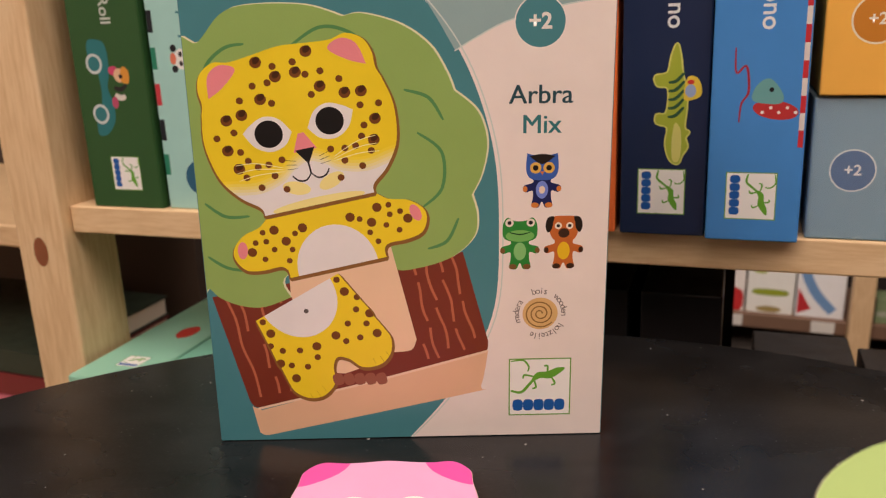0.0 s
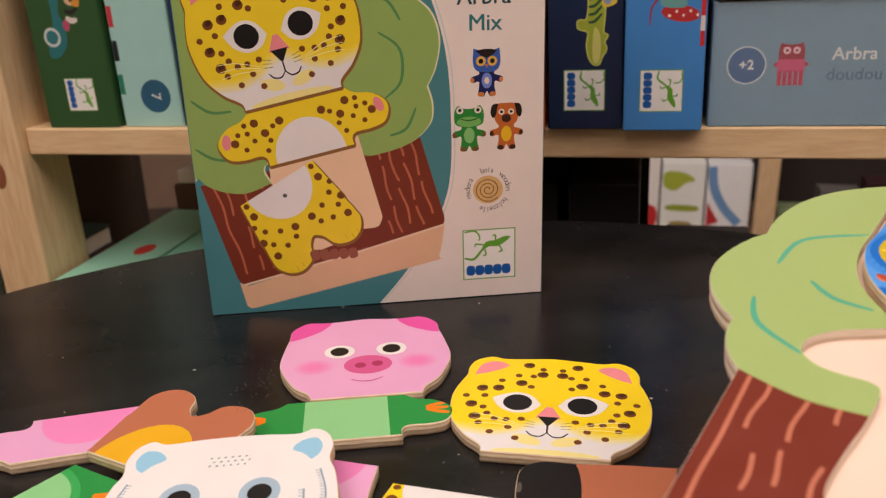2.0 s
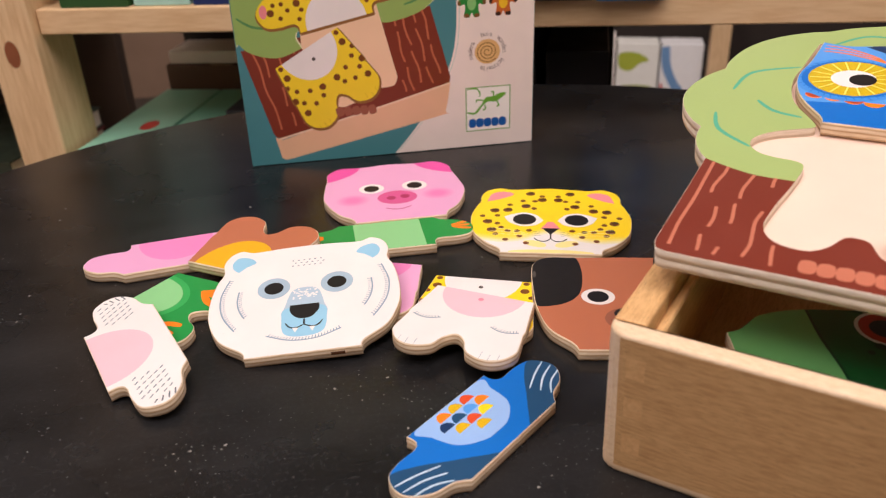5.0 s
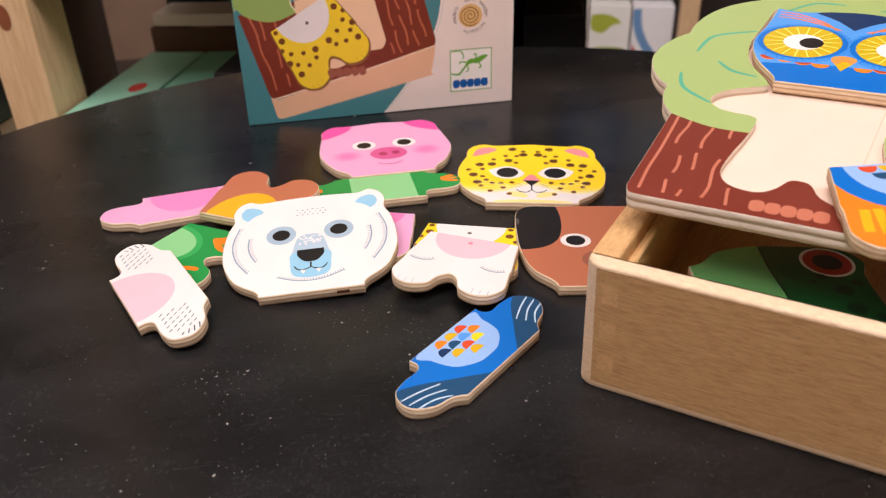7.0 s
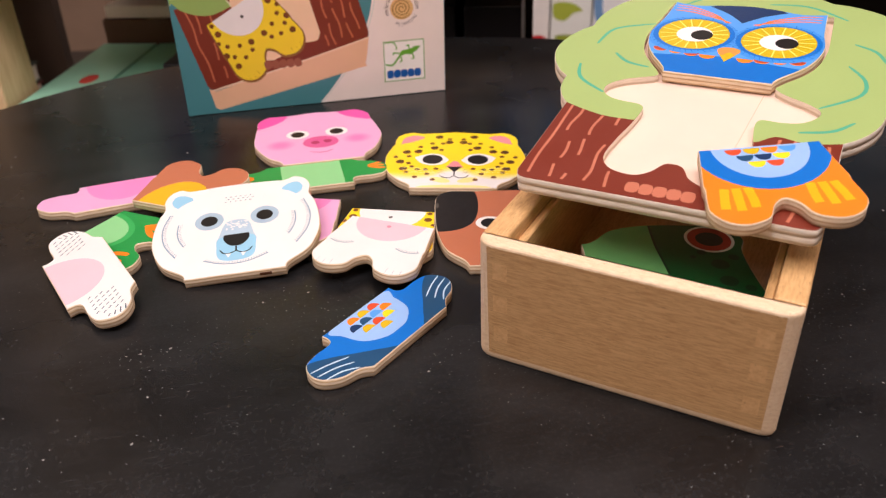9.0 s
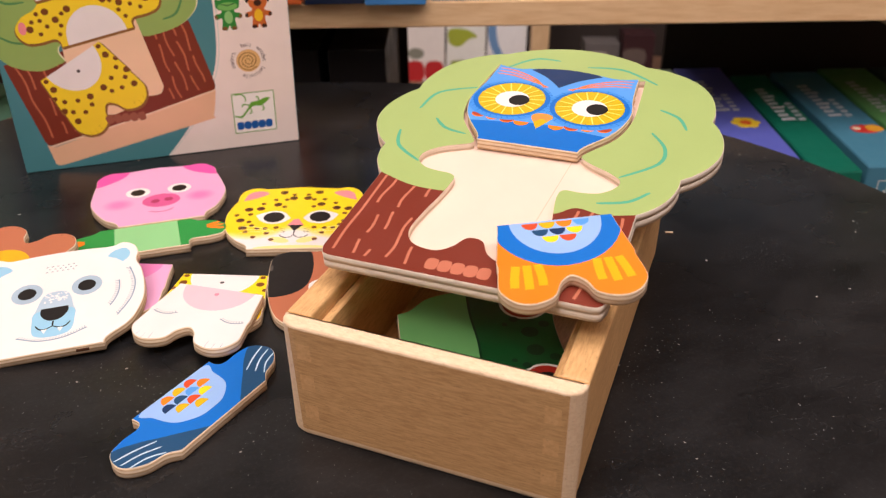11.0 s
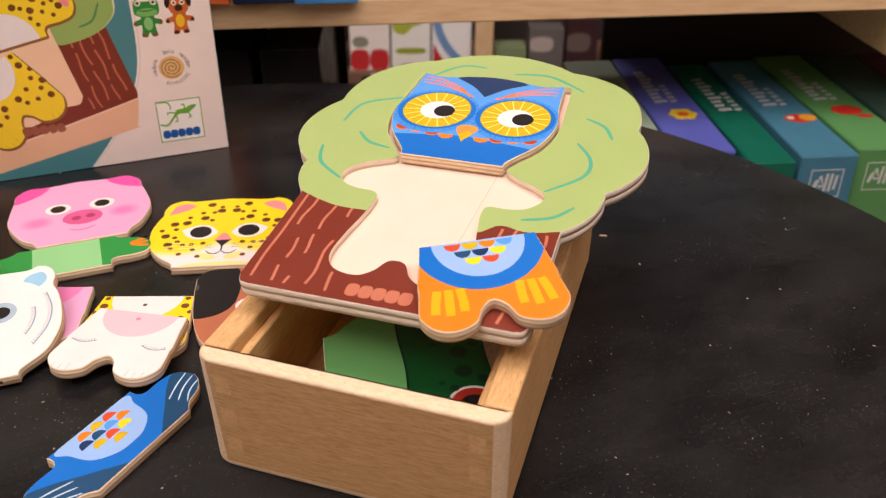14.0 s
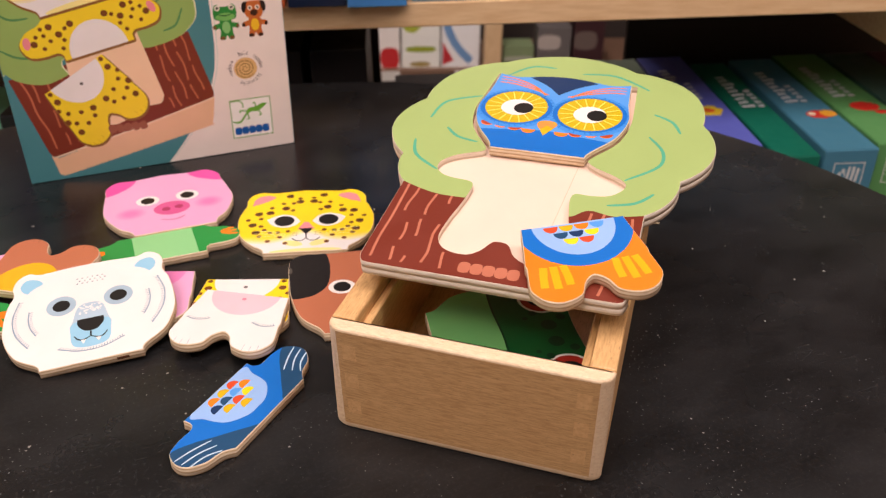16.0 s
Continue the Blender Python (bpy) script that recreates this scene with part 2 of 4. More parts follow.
def slab_sides(outline, z0, z1, soft=0.35, bottom=True):
    """The sawn sides and the underside of a board of some outline, with softened edges; the top stays open for its print."""
    bm = bmesh.new()
    o = ccw(outline)
    rings = []
    for by, z in ((soft, z0), (0, z0 + soft), (0, z1 - soft), (soft, z1)):
        rings.append([bm.verts.new((x * MM, y * MM, z * MM)) for x, y in inset(o, by)])
    k = len(o)
    for a, b in zip(rings, rings[1:]):
        for i in range(k):
            f = bm.faces.new((a[i], a[(i + 1) % k], b[(i + 1) % k], b[i]))
            f.smooth = True
    if bottom:
        bm.faces.new(rings[0][::-1])
    return bm


def lettering(text, size, x, y, z, material, parent, turn=None, angle=0.0, name="lettering", bold=0.0, depth=0.05, align="CENTER", shear=0.0):
    """Printed words, centred at (x, y) in mm, size in mm."""
    cu = bpy.data.curves.new(name, "FONT")
    cu.body, cu.size, cu.align_x, cu.align_y, cu.offset, cu.resolution_u, cu.shear = text, size, align, "CENTER", bold, 3, shear
    ob = bpy.data.objects.new(name, cu)
    scene.collection.objects.link(ob)
    bpy.context.view_layer.update()
    me = bpy.data.meshes.new_from_object(ob.evaluated_get(bpy.context.evaluated_depsgraph_get()))
    bpy.data.objects.remove(ob)
    me.name = name
    m = Matrix.Translation((x * MM, y * MM, (z + depth) * MM)) @ pose(0, 0, 0, 0, 0, angle) @ Matrix.Scale(MM, 4)
    me.transform(m if turn is None else turn @ m)
    me.materials.clear()
    me.materials.append(material)
    out = new(name, me)
    out.parent = parent
    return out


# ---------------------------------------------------------------- inks
WHITE = ink((236, 231, 228))
BLACK = ink((26, 24, 24))
PINK = ink((230, 168, 207))
HOT = ink((228, 84, 166))
ROSE = ink((214, 92, 148))
YELLOW = ink((250, 218, 26))
SPOT = ink((118, 68, 30))
BLUSH = ink((244, 148, 192))
SALMON = ink((238, 142, 150))
PALEPINK = ink((244, 196, 206))
SKY = ink((150, 200, 226))
GREYBLUE = ink((166, 188, 204))
BROWN = ink((186, 112, 80))
OCHRE = ink((234, 176, 28))
GREEN = ink((40, 148, 68))
# frog-head green, deepened to hold the shade inside the box
DEEPGREEN = ink((12, 80, 36))
MINT = ink((142, 206, 140))
ORANGE = ink((250, 130, 24))
BLUE = ink((14, 110, 202))
LIGHTBLUE = ink((86, 156, 232))
PALEBLUE = ink((150, 186, 236))
NAVY = ink((22, 52, 96))
SLATE = ink((30, 74, 112))
RED = ink((218, 78, 40))
GOLD = ink((218, 176, 14))
LEAF = ink((164, 186, 114))
LEAFLINE = ink((84, 172, 140))
BARK = ink((120, 48, 32))
BARKLINE = ink((192, 116, 90))

# ---------------------------------------------------------------- puzzle pieces: outlines in mm
PIG = curve_through(mirrored([(27.8, 0, 1), (30, 6), (38, 15), (45.5, 35), (44.6, 54), (42.6, 68), (41.5, 79), (33.5, 87.5), (22, 87), (13, 87.5), (0, 89)]))
CAT = curve_through(mirrored([(28.4, 0, 1), (29.5, 5), (38, 13), (45.5, 26), (48, 45), (45.5, 60), (43.5, 67), (43.5, 75), (40.5, 83), (33, 87.5), (25, 86), (14, 87), (0, 88.5)]))
BEAR = curve_through(mirrored([(27.4, 0, 1), (29, 4.5), (40.5, 14), (46.8, 29), (47.6, 44), (45.6, 58), (42.8, 66), (43.6, 74), (40.8, 81.5), (34.5, 85), (28, 82.6), (14, 83.6), (0, 84)]))
DOG = curve_through(mirrored([(27.4, 0, 1), (30, 6), (40, 18), (45, 38), (46, 58), (46, 72), (44, 83), (36, 88.5), (20, 88), (0, 88.5)]))
FROG = curve_through(mirrored([(27.4, 0, 1), (30, 6), (40, 16), (44.5, 32), (44.5, 50), (43, 66), (38, 76), (29, 79.5), (19, 76), (0, 75)]))
OWL = curve_through(mirrored([(28, 0, 1), (30, 6), (42, 24), (47, 44), (44.5, 64), (43, 88, 1), (30, 85.5), (14, 89), (0, 90.5)]))
OWL = [(x * 0.955, y * 0.945) for x, y in OWL]
TORSO = curve_through(mirrored([(28.7, 0, 1), (34, 4), (43, 6.5), (49.5, 12), (50.5, 18), (46.5, 24.5), (38, 26.5), (29, 26.5), (25.8, 29), (25.6, 33.4, 1)]))
TORSO = [(x, -y) for x, y in TORSO]
LEGS = curve_through([(25.6, 0, 1), (28, -18), (31, -38), (31, -46), (26, -53), (18, -55.5), (9, -52), (5, -44), (0, -40),
                      (-5, -44), (-9, -52), (-18, -55.5), (-26, -53), (-31, -46), (-31, -38), (-28, -18), (-25.6, 0, 1)])


def shifted(shapes, *a):
    return [(s[0], [moved(p, *a) for p in s[1]]) + tuple(s[2:]) for s in shapes]


LEGS = [(x * (0.972 if y < -30 else 1.0), y * 0.962) for x, y in LEGS]
TORSO = [(x, y * 1.06) for x, y in TORSO]


def both(poly):
    return [poly, flip(poly)]


def each(name, polys, material, label=""):
    return [(name, [p], material, label) for p in polys]


def eyes(x, y, white, pupil, squash=1.0):
    out = each("eye_white", both(ellipse(x, y, white[0], white[1])), WHITE)
    return out + each("pupil", both(ellipse(x, y, pupil, pupil * squash)), BLACK)


def dashes(x, y, nx, ny, step, length, turn):
    out = []
    for i in range(nx):
        for j in range(ny):
            out.append(moved([(-length / 2, -0.32), (length / 2, -0.32), (length / 2, 0.32), (-length / 2, 0.32)],
                             x + (i + 0.5 * (j % 2)) * step, y + j * step * 0.8, turn))
    return out


def fringe(cx, cy, r, a0, a1, n, length=1.8):
    """A curved hairline with a row of short hairs."""
    out = [stroke([(cx + r * math.cos(radians(a)), cy + r * math.sin(radians(a))) for a in (a0, (a0 * 2 + a1) / 3, (a0 + a1 * 2) / 3, a1)], 0.75, False)]
    for i in range(n):
        a = radians(a0 + (a1 - a0) * (i + 0.5) / n)
        out.append(stroke([(cx + r * math.cos(a), cy + r * math.sin(a)), (cx + (r - length) * math.cos(a + 0.02), cy + (r - length) * math.sin(a + 0.02))], 0.42, False))
    return out


def pig_face():
    ear = curve_through([(19, 90), (30, 92), (42, 89), (47, 78), (43.4, 66), (32.5, 70), (22.5, 79)])
    out = each("ear", both(ear), HOT)
    for k in range(7):
        f = 1 - k / 7
        out += [("cheek_blush", [ellipse(27.5 * s, 33, 3 + 9 * f, 2.4 + 7 * f)], ink((231 + k, round(167 - 6 * k), 206 - 3 * k))) for s in (1, -1)]
    out += eyes(14.2, 49, (8.3, 7.6), 5.0)
    out += [("snout", [ellipse(1, 32.5, 12.8, 10.2)], ROSE)]
    out += each("nostril", [ellipse(-3, 32, 3, 2.9), ellipse(6, 33, 3, 2.9)], ink((170, 52, 96)))
    out += [("mouth", [stroke([(-8, 17.5), (-3, 15), (3, 15), (8.5, 18)], 1.0)], ink((190, 70, 120)))]
    return out


SPOT_DEEP = ink((70, 38, 20))
CAT_BIG = [(12.5, 74.5), (5, 66), (15, 57), (26, 51.5), (34, 50.5), (37.5, 36), (34.5, 26)]
CAT_SMALL = [(5, 71), (9.5, 64), (17, 64), (10, 54), (25, 58.5), (41, 43), (32, 44), (31.5, 34), (29, 29), (25, 25), (32, 21), (19.5, 25), (26, 14.5), (18, 19), (14, 11), (12.5, 26)]


def cat_face():
    muzzle = curve_through([(0, 30), (8, 27), (15, 22), (28, 19), (46, 21), (42, 10), (28, -2), (-28, -2), (-42, 10), (-46, 21), (-28, 19), (-15, 22), (-8, 27)])
    out = []
    for k in range(6):
        f = (k + 1) / 6
        out.append(("white_muzzle", [moved(muzzle, 0, -1.5 * k)], ink((round(250 - 14 * f), round(218 + 13 * f), round(26 + 202 * f)))))
    out += [("muzzle_fade", [ellipse(0, 1, 24, 3)] + both(ellipse(9, 10.5, 7, 3.4, 20)), ink((246, 232, 150)))]
    ear = curve_through([(23, 73.5), (30, 77), (37, 73), (39.5, 62.5, 1), (31, 66.5)])
    out += each("ear", both(ear), SALMON)
    out += [("bridge", [[(-6, 28), (6, 28), (1.5, 37), (-1.5, 37)]], SALMON)]
    almond = curve_through([(4, 38.5, 1), (9, 46), (16, 48.5), (23, 46), (28, 42.5, 1), (24, 35), (17, 31), (9, 32.5)])
    out += each("eye_white", both(almond), WHITE)
    out += each("pupil", both(ellipse(15.5, 39.7, 7.0, 6.8)), BLACK)
    out += each("spot", [ellipse(s * x, y, 2.9, 2.7) for i, (x, y) in enumerate(CAT_BIG) for s in (1, -1)], SPOT)
    out += each("spot", [ellipse(s * x, y, 1.75, 1.7, n=16) for i, (x, y) in enumerate(CAT_SMALL) for s in (1, -1)], SPOT)
    out += each("spot_shade", [ellipse(s * x + 0.5, y + 0.9, 2.1, 1.5, 30, 14) for x, y in CAT_BIG for s in (1, -1)], SPOT_DEEP)
    out += [("nose", [curve_through([(-5, 29, 1), (5, 29, 1), (0.4, 21.8), (-0.4, 21.8)], 4)], BLACK)]
    out += [("mouth", [stroke([(0, 23), (0, 16)], 0.9, False), stroke([(0, 16.5), (3, 13.5), (7, 14), (9.5, 17)], 0.9), stroke([(0, 16.5), (-3, 13.5), (-7, 14), (-9.5, 17)], 0.9)], BLACK)]
    out += each("whisker_mark", [stroke([(s * 6, 20 + k * 1.9), (s * 11, 20.5 + k * 2.4)], 0.55) for s in (1, -1) for k in (0, 1, 2)], BLACK)
    out += each("whisker", [stroke([(s * 13, 21 + k), (s * 26, 24 + k * 3), (s * 36, 24 + k * 4)], 0.4) for k in (-1, 0, 1) for s in (1, -1)], ink((252, 244, 190)))
    return out


def bear_face():
    out = each("ear", both(curve_through([(26.5, 70.5), (30, 75), (36, 76.2), (39, 71.5), (38, 66.5), (35, 63.5, 1), (31, 67.5)])), SKY)
    out += each("eye_patch", both(ellipse(16, 47, 8.3, 8.3)), GREYBLUE)
    out += each("pupil", both(ellipse(16, 47, 4.9, 4.7)), BLACK)
    out += [("muzzle_shadow", [curve_through([(-6.5, 43), (0, 45.5), (6.5, 43), (9.6, 32), (10, 24), (-10, 24), (-9.6, 32)])], ink((176, 198, 214)))]
    speck = random.Random(3)
    out += [("muzzle_speckle", [ellipse(speck.uniform(-6, 6), speck.uniform(36.5, 44), 0.35 + 0.4 * speck.random(), n=7) for k in range(46)], WHITE)]
    out += [("muzzle", [curve_through([(-9, 30), (9, 30), (11, 20), (9, 11), (0, 8.5), (-9, 11), (-11, 20)])], SKY)]
    out += [("nose", [curve_through([(-7.2, 32, 1), (7.2, 32, 1), (7, 27), (3, 22), (-3, 22), (-7, 27)])], BLACK)]
    out += [("mouth", [stroke([(0, 21), (0, 17)], 0.9, False), stroke([(0, 17), (4, 15), (7, 16), (9, 19)], 0.9), stroke([(0, 17), (-4, 15), (-7, 16), (-9, 19)], 0.9)], BLACK)]
    out += each("tooth", [[(2.6, 15), (5.6, 15), (4.1, 11.8)], [(-5.6, 15), (-2.6, 15), (-4.1, 11.8)]], WHITE)
    for s in (1, -1):
        fur = []
        for poly in fringe(4, 42, 38.5, -40, 24, 26, 2.2) + fringe(4, 42, 30, -32, 10, 13, 2.2):
            fur.append(poly if s > 0 else flip(poly))
        out += [("cheek_fur", fur, ink((138, 160, 178)))]
    out += [("chin_fur", fringe(0, 38, 32, 236, 304, 24, 2.0), ink((138, 160, 178)))]
    out += [("brow_fur", dashes(-7, 64, 6, 3, 2.9, 1.0, 20), ink((104, 122, 138)))]
    return out


def dog_face():
    ear = curve_through([(-50, 86), (-30, 91), (-21, 87), (-19.5, 66), (-24, 47), (-36, 38.5), (-48, 43)])
    out = each("ear", [ear, flip(ear)], BLACK)
    out += [("scuff", [curve_through([(-45.6, 72), (-44, 73), (-43.6, 69), (-44.6, 66.5), (-46, 68)], 4)], ink((92, 86, 80)))]
    out += eyes(13.5, 47, (8.5, 7.8), 5.4)
    out += [("muzzle", [ellipse(0, 26, 12.5, 10.5)], ink((150, 92, 70))), ("nose", [ellipse(0, 31, 7.5, 5.5)], BLACK)]
    out += each("freckle", both(ellipse(7, 22, 0.8, n=10)) + both(ellipse(9, 25, 0.8, n=10)), SPOT)
    return out


def frog_face():
    # cheek is a darker MINT, the box's shade put into its colour
    out = [("cheek", [curve_through([(-48, 36), (-25, 35), (0, 36), (25, 35), (48, 36), (44, 20), (38, 9), (23, -2), (-23, -2), (-38, 9), (-44, 20)])], ink((112, 180, 108)))]
    out += [("mouth_line", [stroke([(-48, 36.5), (-25, 35.5), (0, 36.5), (25, 35.5), (48, 36.5)], 1.2, False)], ink((10, 50, 24)))]
    out += each("eye_white", both(ellipse(30, 63, 12.5, 12)), WHITE)
    out += each("eye_rim", both(ellipse(30, 63, 11, 10.5)), ink((176, 48, 34)))
    out += each("pupil", both(ellipse(30, 63, 6.6, 6.6)), BLACK)
    return out + each("spot", [ellipse(s * x, y, r, n=18) for s in (1, -1) for x, y, r in ((7, 62, 4.2), (13, 70, 2.6), (18, 56, 2.2), (14, 51, 1.4))], ink((10, 44, 22)))


def owl_face():
    out = [("collar", [[(-44, -2), (44, -2), (44, 18), (0, 24), (-44, 18)]], BLUE)]
    scal = []
    for i in range(4):
        for s in (1, -1):
            scal.append((s * (10 + i * 8.6), 21.8 + i * 1.2, i))
    out += each("feather", [ellipse(x, y + 2, 4.4, 4.4, 0, 14, 180, 360) for x, y, i in scal], ORANGE)
    out += each("feather_band", [ellipse(x, y + 2.4, 4.4, 4.0, 0, 14, 180, 360) for x, y, i in scal if i % 2], ink((176, 66, 34)))
    out += each("eye_ring", both(ellipse(23.3, 46.5, 25.2, 23.5)), ink((66, 144, 226)))
    out += each("eye_ring_edge", both(ellipse(23, 47.6, 22.6, 20.6)), BLUE)
    out += each("iris", both(ellipse(23, 48, 19.7, 19.2)), ink((208, 178, 16)))
    rays = []
    for s in (1, -1):
        for k in range(18):
            a = radians(20 * k + 8)
            rays.append(stroke([(s * 23 + 9.5 * math.cos(a), 48 + 9 * math.sin(a)), (s * 23 + 18.9 * math.cos(a), 48 + 18.4 * math.sin(a))], 0.8, False))
    out += each("iris_ray", rays, ink((252, 232, 110)))
    hairs = []
    for s in (1, -1):
        for k in range(44):
            a = radians(8.18 * k)
            r = 1.0 + 0.05 * math.sin(k * 2.3)
            hairs.append(stroke([(s * 23 + 22 * math.cos(a), 47.6 + 20 * math.sin(a)), (s * 23 + 24.2 * r * math.cos(a + 0.05), 47.2 + 22.1 * r * math.sin(a + 0.05))], 0.9))
    out.insert(-3, ("eye_ring_brushwork", hairs, BLUE))
    out += each("eye_white", [ellipse(-22.5, 47.5, 10, 9.6), ellipse(23, 47.5, 10, 9.6)], WHITE)
    out += each("pupil", [ellipse(-18.3, 47.2, 6.0, 6.2), ellipse(27.4, 47.2, 6.0, 6.2)], BLACK)
    brow = curve_through([(0, 66, 1), (8, 76), (20, 83), (43.5, 90, 1), (44, 74, 1), (30, 74.5), (14, 70)])
    out += each("brow", both(brow), LIGHTBLUE)
    out += [("crown", [curve_through([(0, 67, 1), (10, 78), (22, 86, 1), (10, 93), (0, 94), (-10, 93), (-22, 86, 1), (-10, 78)])], NAVY)]
    lines = [stroke([(6 + k, 66 - k * 0.3), (16, 75 + k * 1.4 - 4), (30, 76 + 2.6 * k), (41, 77 + 3.0 * k)], 1.3) for k in (0, 1.2, 2.4)]
    out += each("brow_stroke", [p for ln in lines for p in both(ln)], ink((240, 126, 62)))
    out += [("beak", [curve_through([(-6, 32), (0, 35.5), (6, 32), (0.6, 19.5), (-0.6, 19.5)])], GOLD), ("beak_top", [curve_through([(-6, 32), (0, 35.5), (6, 32), (4, 27.5), (0.5, 29.5), (-3.5, 25.5)])], ink((246, 150, 70)))]
    return out


def toes(material, length=6.0):
    return each("toe_line", [stroke([(s * (20 + k * 4.2), -54.5 + abs(k) * 1.4), (s * (20 + k * 4), -54.5 + length + abs(k))], 0.5) for s in (1, -1) for k in (-1, 0, 1)], material)


def belly(rx, ry, material, y=0.0):
    return [("belly", [ellipse(0, y, rx, ry, 0, 40)], material)]


LEG_SPOTS = [(23, -2.5), (23, -10), (27, -16), (23, -21.5), (28, -27), (15, -26), (23.5, -31), (6, -28.5), (9, -34), (16.5, -36), (25.5, -38.5)]
TORSO_SPOTS = [(27, -7), (33, -7), (17, -11), (12.5, -9), (38, -11.5), (32.5, -12), (22.5, -14), (29.5, -17), (20.5, -19), (41, -16), (35.5, -21), (23.5, -24.5)]


def cat_legs():
    out = belly(20.5, 23, WHITE) + each("spot", [ellipse(s * x, y, 1.7 + 0.7 * (i % 3 == 1), n=16) for s in (1, -1) for i, (x, y) in enumerate(LEG_SPOTS)], SPOT)
    return out + [("navel", [ellipse(0, -9, 1.3, n=12)], ink((90, 84, 80)))] + toes(ink((196, 160, 20)), 4)


def cat_torso():
    out = [("belly", [ellipse(0, -33.5, 21, 23, 0, 40)], WHITE)]
    out += each("spot", [ellipse(s * x, y, 1.5 + 0.9 * (i % 3 == 0), n=16) for s in (1, -1) for i, (x, y) in enumerate(TORSO_SPOTS)], SPOT)
    return out + each("palm", both(ellipse(45.5, -14, 2.6, 4.6, 15)), SALMON)


def bear_legs():
    out = belly(21, 22, PALEPINK) + [("navel", [ellipse(0, -6, 1.4, n=12)], ink((232, 140, 160)))]
    hair = [("leg_fur", [moved(p, s * 20, -26, 0, s, 1) for p in fringe(0, 8, 12, 232, 303, 9, 2.0)], ink((150, 164, 176))) for s in (1, -1)]
    return out + hair + toes(ink((150, 164, 176)))


def bear_torso():
    out = [("belly", [ellipse(0, -33.5, 22, 25, 0, 40)], PALEPINK)]
    out += [("arm_fur", dashes(x, -23.5, 5, 5, 3.9, 2.3, 128), ink((104, 118, 130))) for x in (25, -44)]
    claws = [stroke([(s * (43 + 0.8 * k), -7.2 - 2.9 * k), (s * (49.2 - abs(k - 2.4) * 0.9), -8.4 - 3.0 * k)], 1.5) for s in (1, -1) for k in range(5)]
    return out + each("claw", claws, ink((84, 92, 100)))


def pig_legs():
    return belly(20, 22, ink((232, 132, 190))) + toes(ROSE, 4)


def pig_torso():
    return [("belly", [ellipse(0, -33.5, 21, 25, 0, 40)], ink((240, 140, 196)))]


def dog_legs():
    return belly(21.5, 30, OCHRE) + [("navel", [ellipse(0, -8, 1.3, n=12)], SPOT)] + toes(SPOT, 4)


def frog_legs():
    out = [("belly_edge", [ellipse(0, 0, 22, 29, 0, 40)], ink((60, 170, 86)))] + belly(18.5, 25, MINT)
    for s in (1, -1):
        for k in (-1, 0, 1):
            out.append(("toe", [stroke([(s * (18 - k), -27), (s * (18 + k * 5.5), -36), (s * (18 + k * 7.5), -45 + abs(k) * 2)], 4.0)], ORANGE))
    return out


def frog_torso():
    out = [("belly", [[(-20, 1), (20, 1), (20, -35), (-20, -35)]], MINT)]
    for s in (1, -1):
        for k in (-1, 0, 1):
            out.append(("finger", [stroke([(s * 38, -14 - k), (s * 44, -14.5 - k * 3.4), (s * 48.8, -14.5 - k * 4.8)], 2.6)], ORANGE))
    return out


def scallops(rows, y0, up=True):
    """Half-round feathers in rows, in turning colours."""
    tints = [GOLD, SLATE, RED, LIGHTBLUE, YELLOW, ORANGE, NAVY]
    out, k = [], 3
    for r, (n, y) in enumerate(rows):
        for i in range(n):
            x = (i - (n - 1) / 2) * 7.6
            a = ellipse(x, y0 + y, 3.6, 4.4, 0, 12, 0 if up else 180, 180 if up else 360)
            out.append(("feather", [a], tints[(k * 3 + r + i * 2) % 7]))
            k += 1
    return out


def owl_torso():
    out = [("belly", [curve_through([(-20, -35), (-20, -27), (-17, -16), (-8, -9.5), (0, -8.5), (8, -9.5), (17, -16), (20, -27), (20, -35)])], PALEBLUE)]
    wing = curve_through([(10, 2), (16, -5), (26, -13), (36, -21), (46, -26), (56, -22), (56, 0), (30, 6)])
    out += each("wing", both(wing), SLATE)
    for s in (1, -1):
        for k in range(3):
            out.append(("wing_line", [stroke([(s * (30 + 1.5 * k), -14 + 4.5 * k), (s * 40, -18 + 4.2 * k), (s * 49.3, -20.5 + 4.4 * k)], 0.9)], ink((190, 214, 232))))
    return out + scallops([(3, -29.5), (4, -24.5), (3, -19.5), (1, -14.5)], 0, False)


def owl_legs():
    out = [("waist", [ellipse(0, 0, 29, 32, 0, 40)], BLUE)] + belly(20.5, 24, PALEBLUE)
    out += scallops([(4, -1.5), (3, -6.5), (2, -11.5)], 0, False)
    return out + each("toe", [stroke([(s * 17 + (k - 1) * 4.6, -29.5), (s * 17.5 + (k - 1) * 5.6, -37), (s * 18 + (k - 1) * 5.9, -44.5 + abs(k - 1) * 1.6)], 3.7, False) for s in (1, -1) for k in (0, 1, 2)], GOLD)


def piece(m, outline, base, art, label, thick=6.0):
    root = thing("puzzle_piece", m @ Matrix.Translation((0, 0, -thick * MM)), label, "puzzle piece", "wooden puzzle pieces")
    part("plywood_board", slab_sides(outline, 0, thick), PLY, root, "pale layered plywood edge")
    paint(root, inset(outline, 0.35), ("painted_face", base, ""), art, thick)
    return root


